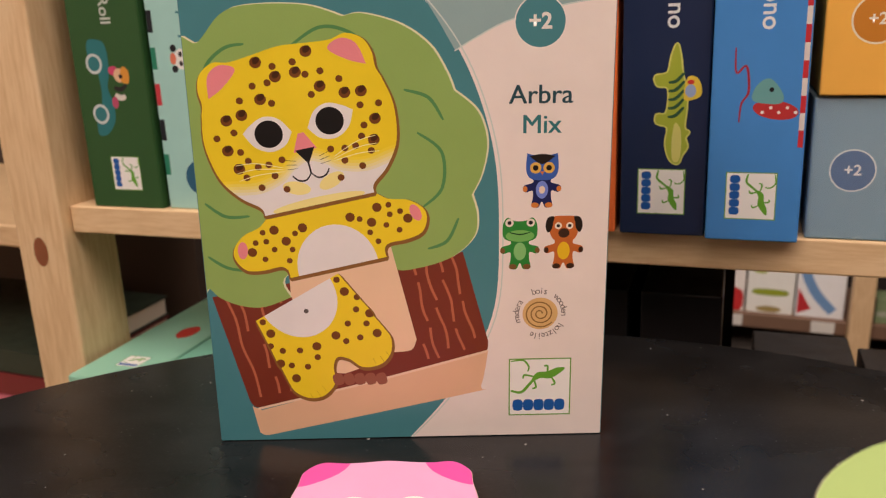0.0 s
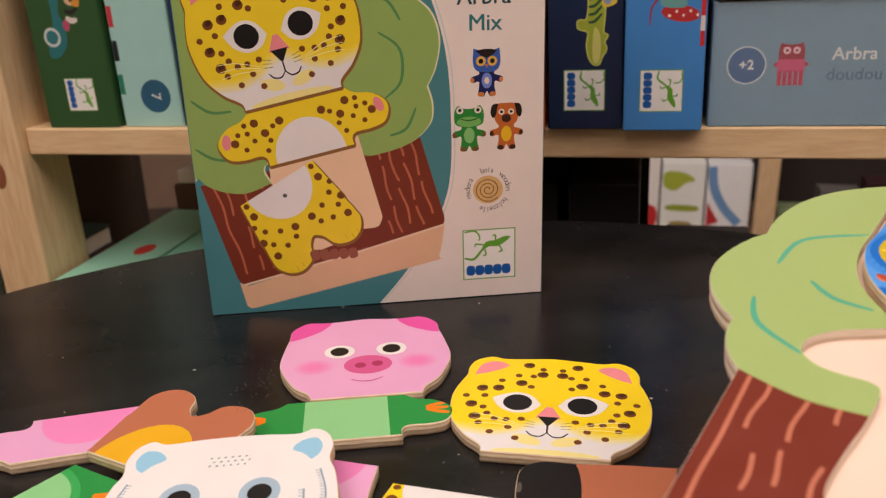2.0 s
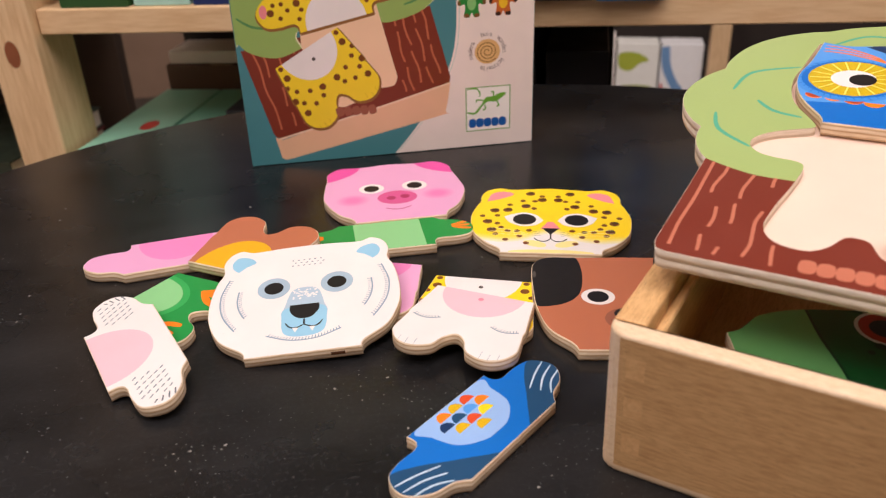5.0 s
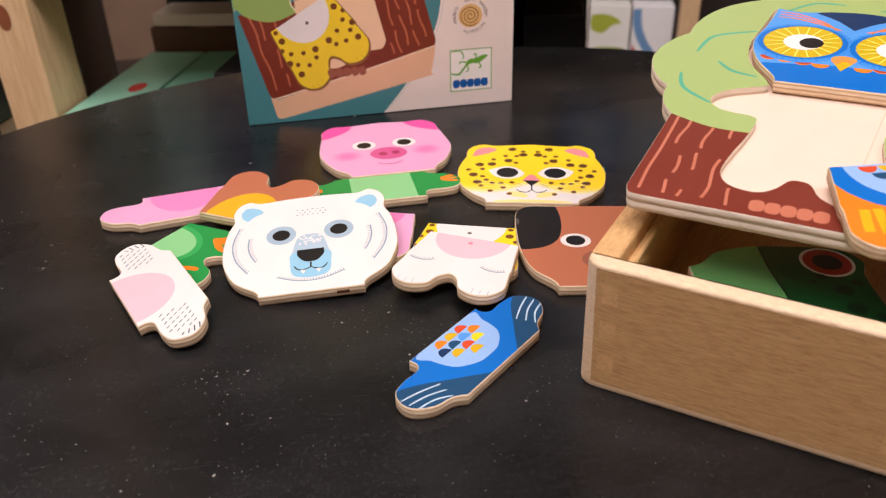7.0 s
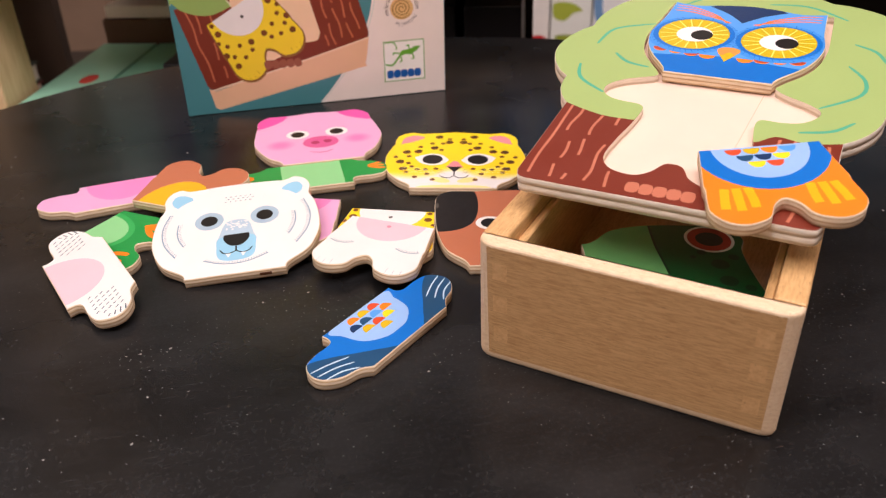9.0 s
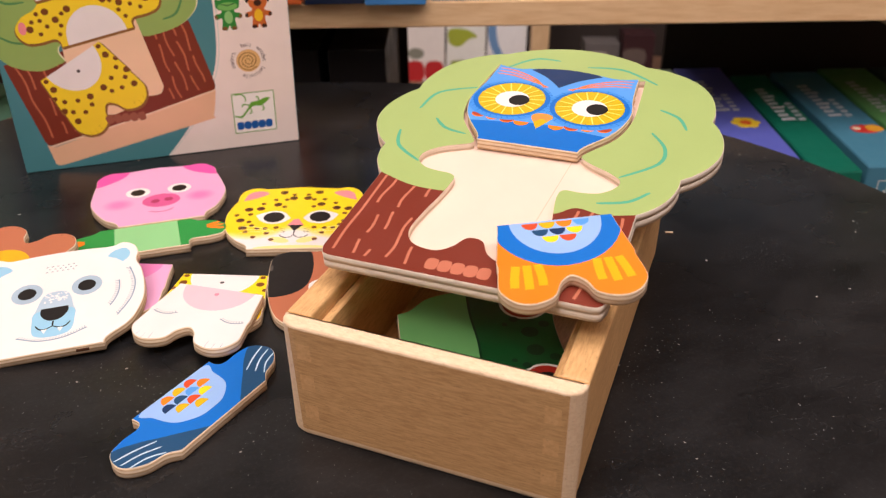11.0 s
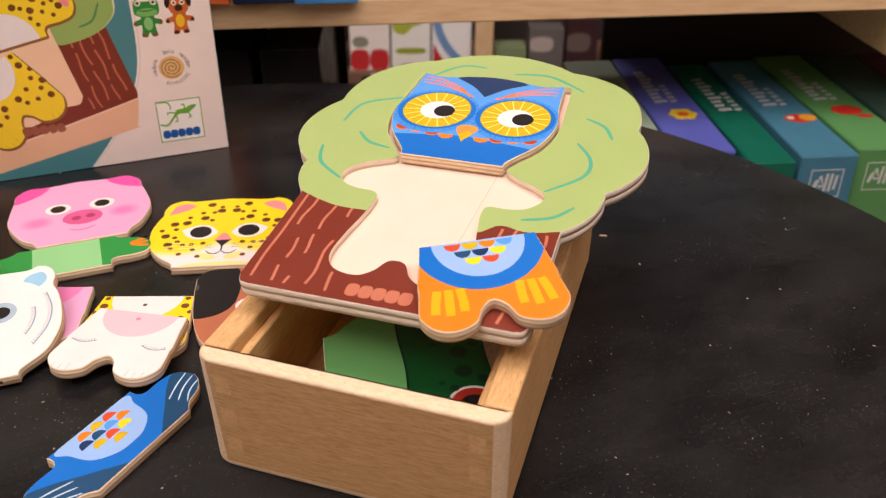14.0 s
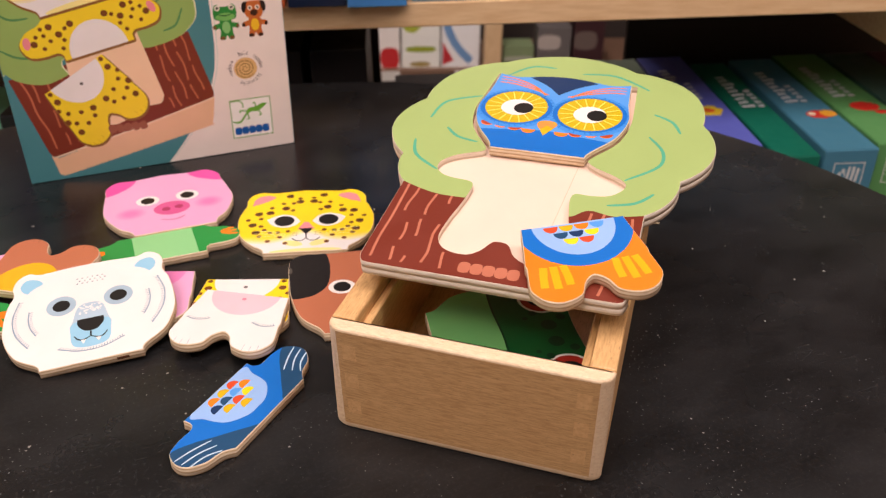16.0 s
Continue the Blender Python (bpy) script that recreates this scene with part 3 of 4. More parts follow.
# heads, torsos and legs lying about; each pose is that of the painted top
piece(pose(0.0117, 0.3357, 0.0062, 0, 0, -0.8), PIG, PINK, pig_face(), "pink pig-head plywood puzzle piece on black table")
piece(pose(0.0015, 0.3340, 0.0062, 0, 0, -0.5), TORSO, GREEN, frog_torso(), "green frog-torso plywood puzzle piece below pig head")
piece(pose(0.0865, 0.2725, 0.0062, 0, 0, -16.5), CAT, YELLOW, shifted(cat_face(), 0, 0, 0, 1, 1.07), "yellow spotted leopard-head plywood puzzle piece on table")
piece(pose(0.0990, 0.1740, 0.0062, 0, 0, -13.0), DOG, BROWN, dog_face(), "brown dog-head plywood piece with black ear beside box")
piece(pose(0.0290, 0.1275, 0.0062, 0, 0, 40.5) @ pose(0, 0, 0, 0, 0, 180), TORSO, BLUE, owl_torso(), "blue owl-torso plywood piece with coloured feathers")
piece(pose(0.0441, 0.2536, 0.0062, 0, 0, -21.6), LEGS, YELLOW, cat_legs(), "yellow spotted leopard-leg piece under white leg piece")
piece(pose(0.0392, 0.2281, 0.0126, 0, 0, -32.7), LEGS, WHITE, bear_legs(), "white bear-leg plywood piece with pink belly")
piece(pose(-0.0090, 0.2856, 0.0062, 0, 0, -22.0), LEGS, PINK, pig_legs(), "pink pig-leg plywood piece under white bear head")
piece(pose(-0.1180, 0.3060, 0.0062, 0, 0, 187.0), TORSO, PINK, pig_torso(), "pink pig-torso plywood puzzle piece on black table")
piece(pose(-0.1345, 0.2790, 0.0062, 0, 0, 47.0), LEGS, GREEN, frog_legs(), "green frog-leg plywood piece with orange toes")
piece(pose(-0.0893, 0.2815, 0.0135, -4, 0, 146.0), LEGS, BROWN, dog_legs(), "brown dog-leg plywood piece with ochre belly")
piece(pose(-0.1138, 0.2302, 0.0118, 8, 0, -68.2), TORSO, WHITE, bear_torso(), "white bear-torso plywood piece with pink belly")
bear_head = piece(pose(-0.0523, 0.2049, 0.0070, 8.6, -2.9, -4.8), BEAR, WHITE, shifted(bear_face(), 0, 2.6), "white polar-bear-head plywood piece propped on other pieces")
part("edge_knot", block(0.0125, 0.0195, -0.0002, 0.001, 0.0018, 0.0042, 0.0004, 1), ink((96, 60, 34)), bear_head, "dark brown knot in plywood edge")

# ---------------------------------------------------------------- the wooden box
BOX = pose(0.1056, 0.0643, 0, 0, 0, -40.4)
BW, BD, BH, BT, BF = 0.0672, 0.236, 0.0667, 0.0122, 0.0092
box = thing("wooden_box", BOX, "open beech wood box with rounded corners", "box")


def rounded(bm, test, r, segments=4):
    """Round the edges of a block whose middle passes the test."""
    es = [e for e in bm.edges if test((e.verts[0].co + e.verts[1].co) / 2, (e.verts[1].co - e.verts[0].co))]
    bmesh.ops.bevel(bm, geom=es, offset=r, segments=segments, affect="EDGES", profile=0.5)
    return bm


def box_panel(name, x0, x1, y0, y1, z0, z1, mat, r=0.004):
    return part(name, block(x0, x1, y0, y1, z0, z1, r, 3), mat, box)


def end_panel(name, y0, y1, out):
    """The front or back board, its outer bottom edge and upright corners well rounded."""
    bm = block(-BW, BW, y0, y1, 0, BH)
    rounded(bm, lambda c, d: (abs(c.y - out) < 1e-5 and abs(d.z) > 0.01), 0.0080, 5)
    rounded(bm, lambda c, d: c.z < 0.0001 and abs(d.z) < 1e-5 and (abs(c.y - out) < 0.0079 or abs(c.x) > BW - 1e-5), 0.0042, 3)
    rounded(bm, lambda c, d: c.z > BH - 0.0001, 0.0018, 3)
    if out == 0:
        for v in bm.verts:
            v.co.y += 0.0055 * (1 - v.co.z / BH) * (1 - v.co.y / BF)
    bm.normal_update()
    # upward and bevelled faces take the paler beech, highlight painted in
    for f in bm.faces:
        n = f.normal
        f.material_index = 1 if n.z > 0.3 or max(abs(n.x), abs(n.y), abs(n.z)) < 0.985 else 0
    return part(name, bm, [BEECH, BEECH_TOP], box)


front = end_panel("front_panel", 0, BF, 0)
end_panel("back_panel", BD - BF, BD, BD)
for s in (-1, 1):
    x0, x1 = sorted((s * BW, s * (BW - BT)))
    bm = block(x0, x1, BF, BD - BF, 0, BH)
    rounded(bm, lambda c, d: abs(c.x - s * BW) < 1e-5 and c.z < 0.001, 0.0065, 4)
    rounded(bm, lambda c, d: c.z > BH - 0.0001, 0.0014, 2)
    part("side_panel", bm, BEECH_SIDE, box)
    xa, xb = sorted((s * (BW - BT), s * (BW - BT - 0.004)))
    part("inner_rail", block(xa, xb, BF, BD - BF, BH - 0.022, BH - 0.007, 0.0008, 1), BEECH_SIDE, box)
    for k in range(3):
        z = 0.012 + k * 0.018
        xa, xb = sorted((s * (BW - 0.0082), s * (BW - 0.0150)))
        bm = block(xa, xb, -0.00006, 0.004, z, z + 0.009)
        for v in bm.verts:
            v.co.y += 0.0055 * (1 - v.co.z / BH) * (1 - v.co.y / BF)
        part("finger_joint", bm, BEECH_PIN, front, "end-grain finger joint")
part("base_board", block(-BW + BT, BW - BT, BF, BD - BF, 0.003, 0.007), BEECH_SIDE, box)

# a frog's head lies inside
piece(BOX @ pose(-0.0245, 0.0350, 0.0400, 0, 0, -63), FROG, DEEPGREEN, frog_face(), "green frog-head plywood piece lying inside wooden box")


# ---------------------------------------------------------------- the lid, a tree with a cut-out figure
def lobe(p, q, sag, n=12):
    """An arc from p to q that bulges to the right of the way by sag."""
    a, b = Vector(p), Vector(q)
    d = b - a
    out = Vector((d.y, -d.x)).normalized()
    return [tuple(a + d * (i / n) + out * sag * math.sin(math.pi * i / n) ** 0.8) for i in range(n)]


NODES = [((64.5, 66), (79, 99), 4.5), ((79, 99), (86.3, 157), 12), ((86.3, 157), (42, 210.5), 16), ((42, 210.5), (-41.5, 209.5), 14),
         ((-41.5, 209.5), (-79.5, 154.5), 13), ((-79.5, 154.5), (-73.8, 93.5), 13.5), ((-73.8, 93.5), (-64.5, 68), 3)]
CROWN_TOP = [p for a, b, s in NODES for p in lobe(a, b, s)]
TRUNK = curve_through([(-64.5, 60, 1), (-65, 6, 1), (-63, 1.2), (-59, 0, 1), (59, 0, 1), (63, 1.2), (65, 6, 1), (64.5, 60, 1)], 4, False)
LID_OUT = TRUNK + CROWN_TOP + [(-64.5, 68)]
CROWN_LOW = curve_through([(-64.5, 68), (-53, 63.5), (-42, 60.7), (-28, 60.5), (-8, 61), (18, 58), (28.5, 57), (37, 64), (50, 62), (64.5, 66)], 5, False)
CUT = curve_through([(-1, 29.5), (4, 28), (9, 20), (19, 15), (28, 17.5), (32, 26), (31, 42), (28, 57), (26, 71), (28, 76.5), (36, 76.5), (45, 78.5), (51, 85), (51.5, 91), (45, 96.5), (36, 101), (30, 105.5), (30, 110), (42, 128), (46.4, 148),
                     (46, 168), (44.5, 193, 1), (30, 191), (14, 194), (0, 196), (-14, 194), (-30, 191), (-43, 193, 1), (-45, 168), (-46.4, 148), (-42, 128), (-30, 110), (-29.5, 105.5), (-36, 102), (-44, 97.5), (-50, 90.5), (-50, 83.5),
                     (-45, 78.5), (-38, 76.5), (-29.5, 75.5), (-26.5, 71), (-28, 56), (-30.5, 42), (-31.5, 27), (-26, 18.5), (-15, 16.5), (-8.5, 21), (-4.5, 28)], 6)


def leaf_lines(mat):
    arcs = [[(-70, 133), (-66, 153), (-46, 164)], [(-57, 125), (-48, 116.5), (-35.5, 113.3)], [(-71.5, 109), (-66, 94), (-50, 82.3)], [(-37, 192), (-24, 206), (-8.5, 206.6)],
            [(9, 202.3), (30, 203.5), (52, 190)], [(58, 163), (69, 156.5), (74.7, 145)], [(58, 138.5), (67, 125), (66.3, 110), (50.5, 93.7)], [(45, 70.2), (58.5, 75), (67, 85)]]
    return [("leaf_line", [stroke(a, 2.0)], mat) for a in arcs]


def bark_lines(mat, rnd):
    """Long wavy strokes down the trunk, broken here and there."""
    out = []
    for x, runs in ((-60, ((5, 66),)), (-54.5, ((43, 64),)), (-50, ((20, 34), (4.5, 14.5))), (-43.5, ((42, 60.5), (24.5, 38), (4, 9))), (-33.8, ((6, 36), (53.5, 61))),
                    (-24.5, ((4, 16),)), (32, ((3, 12),)), (38, ((2, 20), (24, 46), (50, 62))), (45, ((6, 30), (34, 64))), (52, ((3, 16), (20, 44), (48, 64))), (59, ((8, 30), (34, 62)))):
        for y0, y1 in runs:
            k, amp = rnd.random() * 6, 0.8
            pts = [(x + amp * math.sin(k + 0.22 * (y0 + (y1 - y0) * i / 4)), y0 + (y1 - y0) * i / 4) for i in range(5)]
            out.append(("bark_line", [stroke(pts, 1.35, False)], mat))
    return out


def word_bars(x, y, w, h, n, mat, turn=0.0, name="brand_bar"):
    """A brand word that stays unlettered: a row of plain rounded bars."""
    out = []
    for i in range(n):
        cx = x + (i - (n - 1) / 2) * w / n
        bw = w / n * 0.40
        out.append((name, [moved(curve_through([(-bw, -h / 2), (bw, -h / 2), (bw, h / 2), (-bw, h / 2)], 5), cx, y, turn)], mat))
    return out


CREAM = ink((240, 213, 194), 0.55)
LID = pose(0.1274, 0.0877, 0.0851, 9.53, -1.14, -41.1)
lid = thing("box_lid", LID @ Matrix.Translation((0, 0, -0.008)), "tree-shaped plywood lid with figure cut-out, green and brown", "lid")
part("back_board", slab_sides(LID_OUT, 0, 4.0, 0.3), PLY_LID, lid, "pale layered plywood edge")
paint(lid, inset(LID_OUT, 0.3), ("cutout_floor", CREAM, "smooth cream floor of cut-out"), [("seam_line", [stroke([(18, 17), (21, 60), (24.5, 112)], 0.45, False)], ink((222, 190, 162)))], 4.0)
part("front_board", slab_sides(LID_OUT, 4.0, 8.0, 0.3, False), PLY_LID, lid, "pale layered plywood edge")
bm = bmesh.new()
lo, hi = ([bm.verts.new((x * MM, y * MM, z * MM)) for x, y in CUT] for z in (4.0, 8.0))
for i in range(len(CUT)):
    bm.faces.new((lo[i - 1], lo[i], hi[i], hi[i - 1]))
part("cutout_rim", bm, PLY_LID, lid)
rnd = random.Random(4)
lid_art = bark_lines(BARKLINE, rnd) + [("tree_crown", [CROWN_TOP + CROWN_LOW], LEAF, "pale green painted crown")] + leaf_lines(LEAFLINE)
lid_art += word_bars(-0.5, 7.5, 30, 6.2, 5, BARKLINE, 3)
paint(lid, inset(LID_OUT, 0.3), ("trunk_paint", BARK, "red-brown painted bark"), lid_art, 8.0, [CUT])

piece(LID @ pose(0.0003, 0.1058, 0.0029), OWL, LIGHTBLUE, shifted(owl_face(), 0, 0, 0, 0.955, 0.94), "blue owl-head plywood piece set into tree lid")
piece(LID @ pose(0.0318, 0.0448, 0.0062, 0, 0, 25.9), LEGS, ORANGE, owl_legs(), "orange and blue owl-leg piece lying across lid")


# ---------------------------------------------------------------- the upright package
def brand_mark(x, y, w, turn=0.0):
    """A white square with a green frame, a small curled green reptile shape and a row of blue bars."""
    k = w / 33.0
    out = [("mark_frame", [[(-16.6, -16.6), (16.6, -16.6), (16.6, 16.6), (-16.6, 16.6)]], card((112, 160, 60))),
           ("mark_field", [[(-15.9, -15.9), (15.9, -15.9), (15.9, 15.9), (-15.9, 15.9)]], card((246, 242, 236)))]
    g = card((104, 168, 52))
    out += [("mark_tail", [stroke([(-15.5, -2), (-10, -3), (-6, 1), (-3, 5)], 1.6), stroke([(-15.5, 15), (-9, 15.5), (-6, 12), (-6.5, 9)], 1.0)], g)]
    out += [("mark_body", [curve_through([(-5, 2), (0, 5), (6, 5), (12, 9), (13, 11), (9, 11), (4, 9), (-2, 8)])], g)]
    out += each("mark_leg", [stroke([(-3, 4), (-2, 0), (-4, -1)], 1.1), stroke([(-3, 6), (-8, 7), (-9, 5)], 1.1), stroke([(6, 6), (8, 2), (6, 1)], 1.1), stroke([(4, 8), (4, 12), (2, 12)], 1.1)], g)
    out += word_bars(-0.5, -10.5, 28, 5.4, 5, card((28, 92, 170)))
    return shifted(out, x, y, turn, k)


def small_figure(x, y, s, head, bodyc, bellyc, eyec, ears, outline, feet, eye=(3.8, 7.5, 2.7), marks=()):
    """A tiny printed toy figure: head, arms, belly and feet."""
    trunk = curve_through([(-4.2, 1), (-5, -1.5), (-9.6, -3), (-10.4, -5.4), (-8.6, -6.8), (-5.2, -6), (-5, -10), (-5.6, -14.2), (-2, -15.4), (0, -12), (2, -15.4), (5.6, -14.2), (5, -10), (5.2, -6), (8.6, -6.8), (10.4, -5.4), (9.6, -3), (5, -1.5), (4.2, 1)], 4)
    out = [("printed_figure", [trunk], bodyc), ("printed_belly", [ellipse(0, -5.5, 3.3, 4.9)], bellyc)]
    out += each("printed_foot", both(ellipse(3.8, -14, 2.1, 1.5)), feet) + each("printed_paw", both(ellipse(9.2, -5, 1.3, 1.6)), feet)
    out += [("printed_head", [curve_through(outline, 4)], head)] + ears
    out += each("printed_eye", both(ellipse(*eye, n=16)), eyec) + each("printed_pupil", both(ellipse(eye[0], eye[1], eye[2] * 0.5, n=12)), card((24, 20, 20)))
    return shifted(out + list(marks), x, y, 0, s)


OWL_HEAD = mirrored([(4, 0), (7.6, 2.2), (8.8, 7), (8.2, 14.6, 1), (4.5, 13.6), (0, 14)])
FROG_HEAD = mirrored([(4, 0), (8.2, 1.6), (9.2, 5), (8.8, 10), (6.6, 13), (3.4, 11.4), (0, 11)])
DOG_HEAD = mirrored([(3.6, 0), (6.4, 2), (7.6, 6), (7.6, 11.5), (4.6, 13.4), (0, 13.6)])
UPRIGHT = Matrix(((1, 0, 0, 0), (0, 0, -1, 0), (0, 1, 0, 0), (0, 0, 0, 1)))
TEAL, PAPER = card((74, 134, 142)), card((240, 226, 218))
PW, PH, PD = 209.0, 262.0, 70.0
package = thing("game_package", pose(-0.081, 0.4590, 0), "upright teal and white cardboard game package", "package")
part("carton", block(0, PW * MM, 0.0003, PD * MM, 0, PH * MM, 0.0009, 2), TEAL, package)
art = [("teal_field", [curve_through([(102, -2, 1), (127, 28), (149, 70), (152.6, 119.5), (149, 163), (135, 204), (112, 236), (70, 265, 1), (-4, 265, 1), (-4, -2, 1)], 7)], TEAL),
       ("pale_teal_field", [curve_through([(131, 207, 1), (143, 214), (158, 221), (186, 228), (212, 231, 1), (212, 266, 1), (80, 266, 1), (112, 238), (131, 208, 1)], 6)], card((150, 176, 176))),
       ("fine_line", [stroke([(104, -1), (129, 28), (151, 70), (154.6, 119.5), (151, 163), (137, 204), (114, 236), (84, 262)], 0.7, False)], card((206, 214, 206))), ("fine_line", [stroke([(131, 207), (143, 214), (158, 221), (186, 228), (209, 231)], 0.7, False)], card((206, 214, 206)))]
art += [("printed_trunk", [curve_through([(3, 84, 1), (18, 24, 1), (20.5, 20.5), (25, 20, 1), (143, 49, 1), (146.5, 51.5), (147, 56, 1), (134, 106, 1)], 4)], card((122, 52, 36)))]
lines = bark_lines(card((186, 104, 74)), random.Random(9))
art += shifted(lines, 84, 36, 13.9)
art += [("printed_board_side", [curve_through([(19, 21, 1), (22, 5, 1), (25, 3.4), (30, 4, 1), (136, 26), (143, 30), (147, 51, 1), (24, 18.5, 1)], 4)], card((232, 186, 150)))]
crown = curve_through([(-4, 206), (8, 213), (20, 226), (34, 230), (60, 229.5), (77.7, 224, 1), (87, 225.2), (105, 220), (119, 210), (127, 197), (130.4, 188.3, 1), (142, 178), (146.6, 163), (144, 147), (138.8, 136, 1),
                                          (141.5, 125), (139.6, 113.8), (128.4, 103.4), (112, 98), (99, 97.6), (92, 110), (44, 96), (44, 83, 1), (30, 78), (18.6, 78.7), (8, 83), (2.4, 88.5), (-4, 95)], 6)
art += [("printed_edge", [moved(crown, 1.0, 0.5)], card((226, 224, 186))), ("printed_crown", [crown], card((148, 178, 98)))]
art += [("printed_edge", [stroke([(22, 19.3), (84, 34), (146.5, 50.5)], 1.3, False)], card((240, 206, 176)))]
gl = card((84, 140, 84))
for a in ([(8, 180), (10, 200), (20, 210), (30, 212)], [(50, 209), (66, 219), (80, 217), (92, 208)], [(106, 189), (118, 185), (125, 174)], [(112, 168), (124, 158), (124, 140), (114, 130)], [(132, 124), (126, 112), (116, 108)], [(4, 134), (14, 127), (26, 127)], [(3, 106), (12, 100), (22, 98)]):
    art.append(("leaf_line", [stroke(a, 1.7)], gl))
art += [("printed_cutout", [curve_through([(44, 98, 1), (44, 84, 1), (62, 40), (97, 51, 1), (106, 52), (109, 58, 1), (97, 110, 1)], 4)], card((240, 204, 168)))]
pk_yellow, pk_dark = card((244, 214, 44)), card((140, 96, 48))
for poly, at, made in ((TORSO, (62.8, 131.8, 11.7, 1.0, 0.95), cat_torso), (CAT, (61.8, 132.6, 11.4, 1.0, 0.90), cat_face), (LEGS, (47, 83, 29.6, 1.0, 1.025), cat_legs)):
    face = moved(poly, *at)
    art.append(("printed_piece_edge", [moved(inset(poly, -1.0), at[0] + 0.4, at[1] - 1.0, *at[2:])], pk_dark))
    art.append(("printed_piece", [face], pk_yellow))
    art += [s[:3] + ("", face) for s in shifted(made(), at[0], at[1], at[2])]
art += word_bars(78, 35.8, 29, 5.6, 5, card((152, 90, 68)), 13.9)
art += [("age_ring", [ellipse(172.3, 220, 12.6)], card((240, 230, 222))), ("age_disc", [ellipse(172.3, 220, 12.0)], TEAL)]
cN, cB, cG, cO, cK = card((28, 36, 92)), card((58, 96, 176)), card((44, 136, 56)), card((196, 104, 48)), card((34, 26, 24))
art += small_figure(174.3, 143, 0.93, cB, cN, card((120, 140, 216)), card((226, 178, 84)), [("printed_crown", [curve_through([(-7, 13, 1), (0, 8.6), (7, 13, 1), (0, 14.2)], 4)], cK)], OWL_HEAD, card((212, 126, 56)), (3.6, 6.6, 3.1),
                    [("printed_beak", [[(-1, 4.6), (1, 4.6), (0, 2.4)]], card((214, 120, 50))), ("printed_feathers", [ellipse(0, -5.5, 1.7, 2.2, n=10)], card((240, 216, 190)))])
art += small_figure(163.4, 111, 0.97, cG, cG, card((136, 196, 120)), card((232, 222, 206)), [("printed_cheek", [ellipse(0, 3, 7.6, 3.2)], card((118, 184, 96)))], FROG_HEAD, card((120, 84, 44)), (5.6, 10.2, 2.2),
                    [("printed_mouth", [stroke([(-5.5, 5), (0, 3.8), (5.5, 5)], 0.7)], card((20, 70, 34)))])
art += small_figure(185.9, 111, 0.97, cO, cO, card((236, 190, 40)), card((240, 226, 210)), each("printed_ear", both(curve_through([(5.2, 13.2), (8.6, 12.6), (9.8, 8), (8.4, 4.6), (6.4, 6.6), (5.8, 10)], 4)), cK), DOG_HEAD, card((60, 36, 26)), (3.0, 8.2, 1.9),
                    [("printed_muzzle", [ellipse(0, 4.2, 3.0, 2.6, n=16)], card((60, 36, 26)))])
tan = card((222, 180, 120))
spiral = [(174.4 + (1 + k * 0.22) * math.cos(k * 0.55), 71.3 + (1 + k * 0.22) * 0.95 * math.sin(k * 0.55)) for k in range(34)]
art += [("ring_disc", [ellipse(174.4, 71.3, 9.3, 8.9)], tan), ("ring_spiral", [stroke(spiral, 0.7, False, 2)], card((140, 100, 50)))]
art += brand_mark(174.8, 29.0, 33.4)
paint(package, [(0.6, 0.6), (PW - 0.6, 0.6), (PW - 0.6, PH - 0.6), (0.6, PH - 0.6)], ("printed_front", PAPER, "white printed front"), art, 0.0, (), UPRIGHT)
SLATEINK, TEALINK = card((40, 74, 84)), card((52, 120, 124))
for dx, dz in ((-0.16, 0.0), (0.16, 0.02), (0.0, 0.04)):
    lettering("Arbra", 13.2, 173.2 + dx, 185.2, dz, SLATEINK, package, UPRIGHT, 0, "title_word")
    lettering("Mix", 13.2, 173.6 + dx, 170.6, dz, TEALINK, package, UPRIGHT, 0, "title_word")
lettering("+2", 10.5, 172.3, 220, 0, card((238, 232, 224)), package, UPRIGHT, 0, "age_number", 0.3)
for word, a in (("madera", 172), ("bois", 92), ("wooden", 22), ("holzteile", -72)):
    for i, ch in enumerate(word):
        b = a - (i - (len(word) - 1) / 2) * 9.6
        lettering(ch, 5.0, 174.4 + 12.6 * math.cos(radians(b)), 71.3 + 12.6 * math.sin(radians(b)), 0, card((120, 104, 100)), package, UPRIGHT, b - 90, "ring_letter", 0.0)

# ---------------------------------------------------------------- table, room
def disc(cx, cy, r, z0, z1, n=160, soft=0.003):
    bm = bmesh.new()
    rings = [[bm.verts.new((cx + rr * math.cos(2 * math.pi * i / n), cy + rr * math.sin(2 * math.pi * i / n), z)) for i in range(n)]
             for rr, z in ((r - soft, z0), (r, z0 + soft), (r, z1 - soft), (r - soft, z1))]
    for a, b in zip(rings, rings[1:]):
        for i in range(n):
            bm.faces.new((a[i], a[(i + 1) % n], b[(i + 1) % n], b[i]))
    bm.faces.new(rings[0][::-1])
    bm.faces.new(rings[-1])
    return bm


table = thing("round_table", pose(0.0542, 0.1381, 0), "round black lacquered display table with dust", "table")
part("tabletop", disc(0, 0, 0.4775, -0.028, 0), TABLE, table)
part("column", disc(0, 0, 0.04, -0.72, -0.028, 32), TABLE, table)
part("foot_plate", disc(0, 0, 0.26, -0.75, -0.72, 64), TABLE, table)

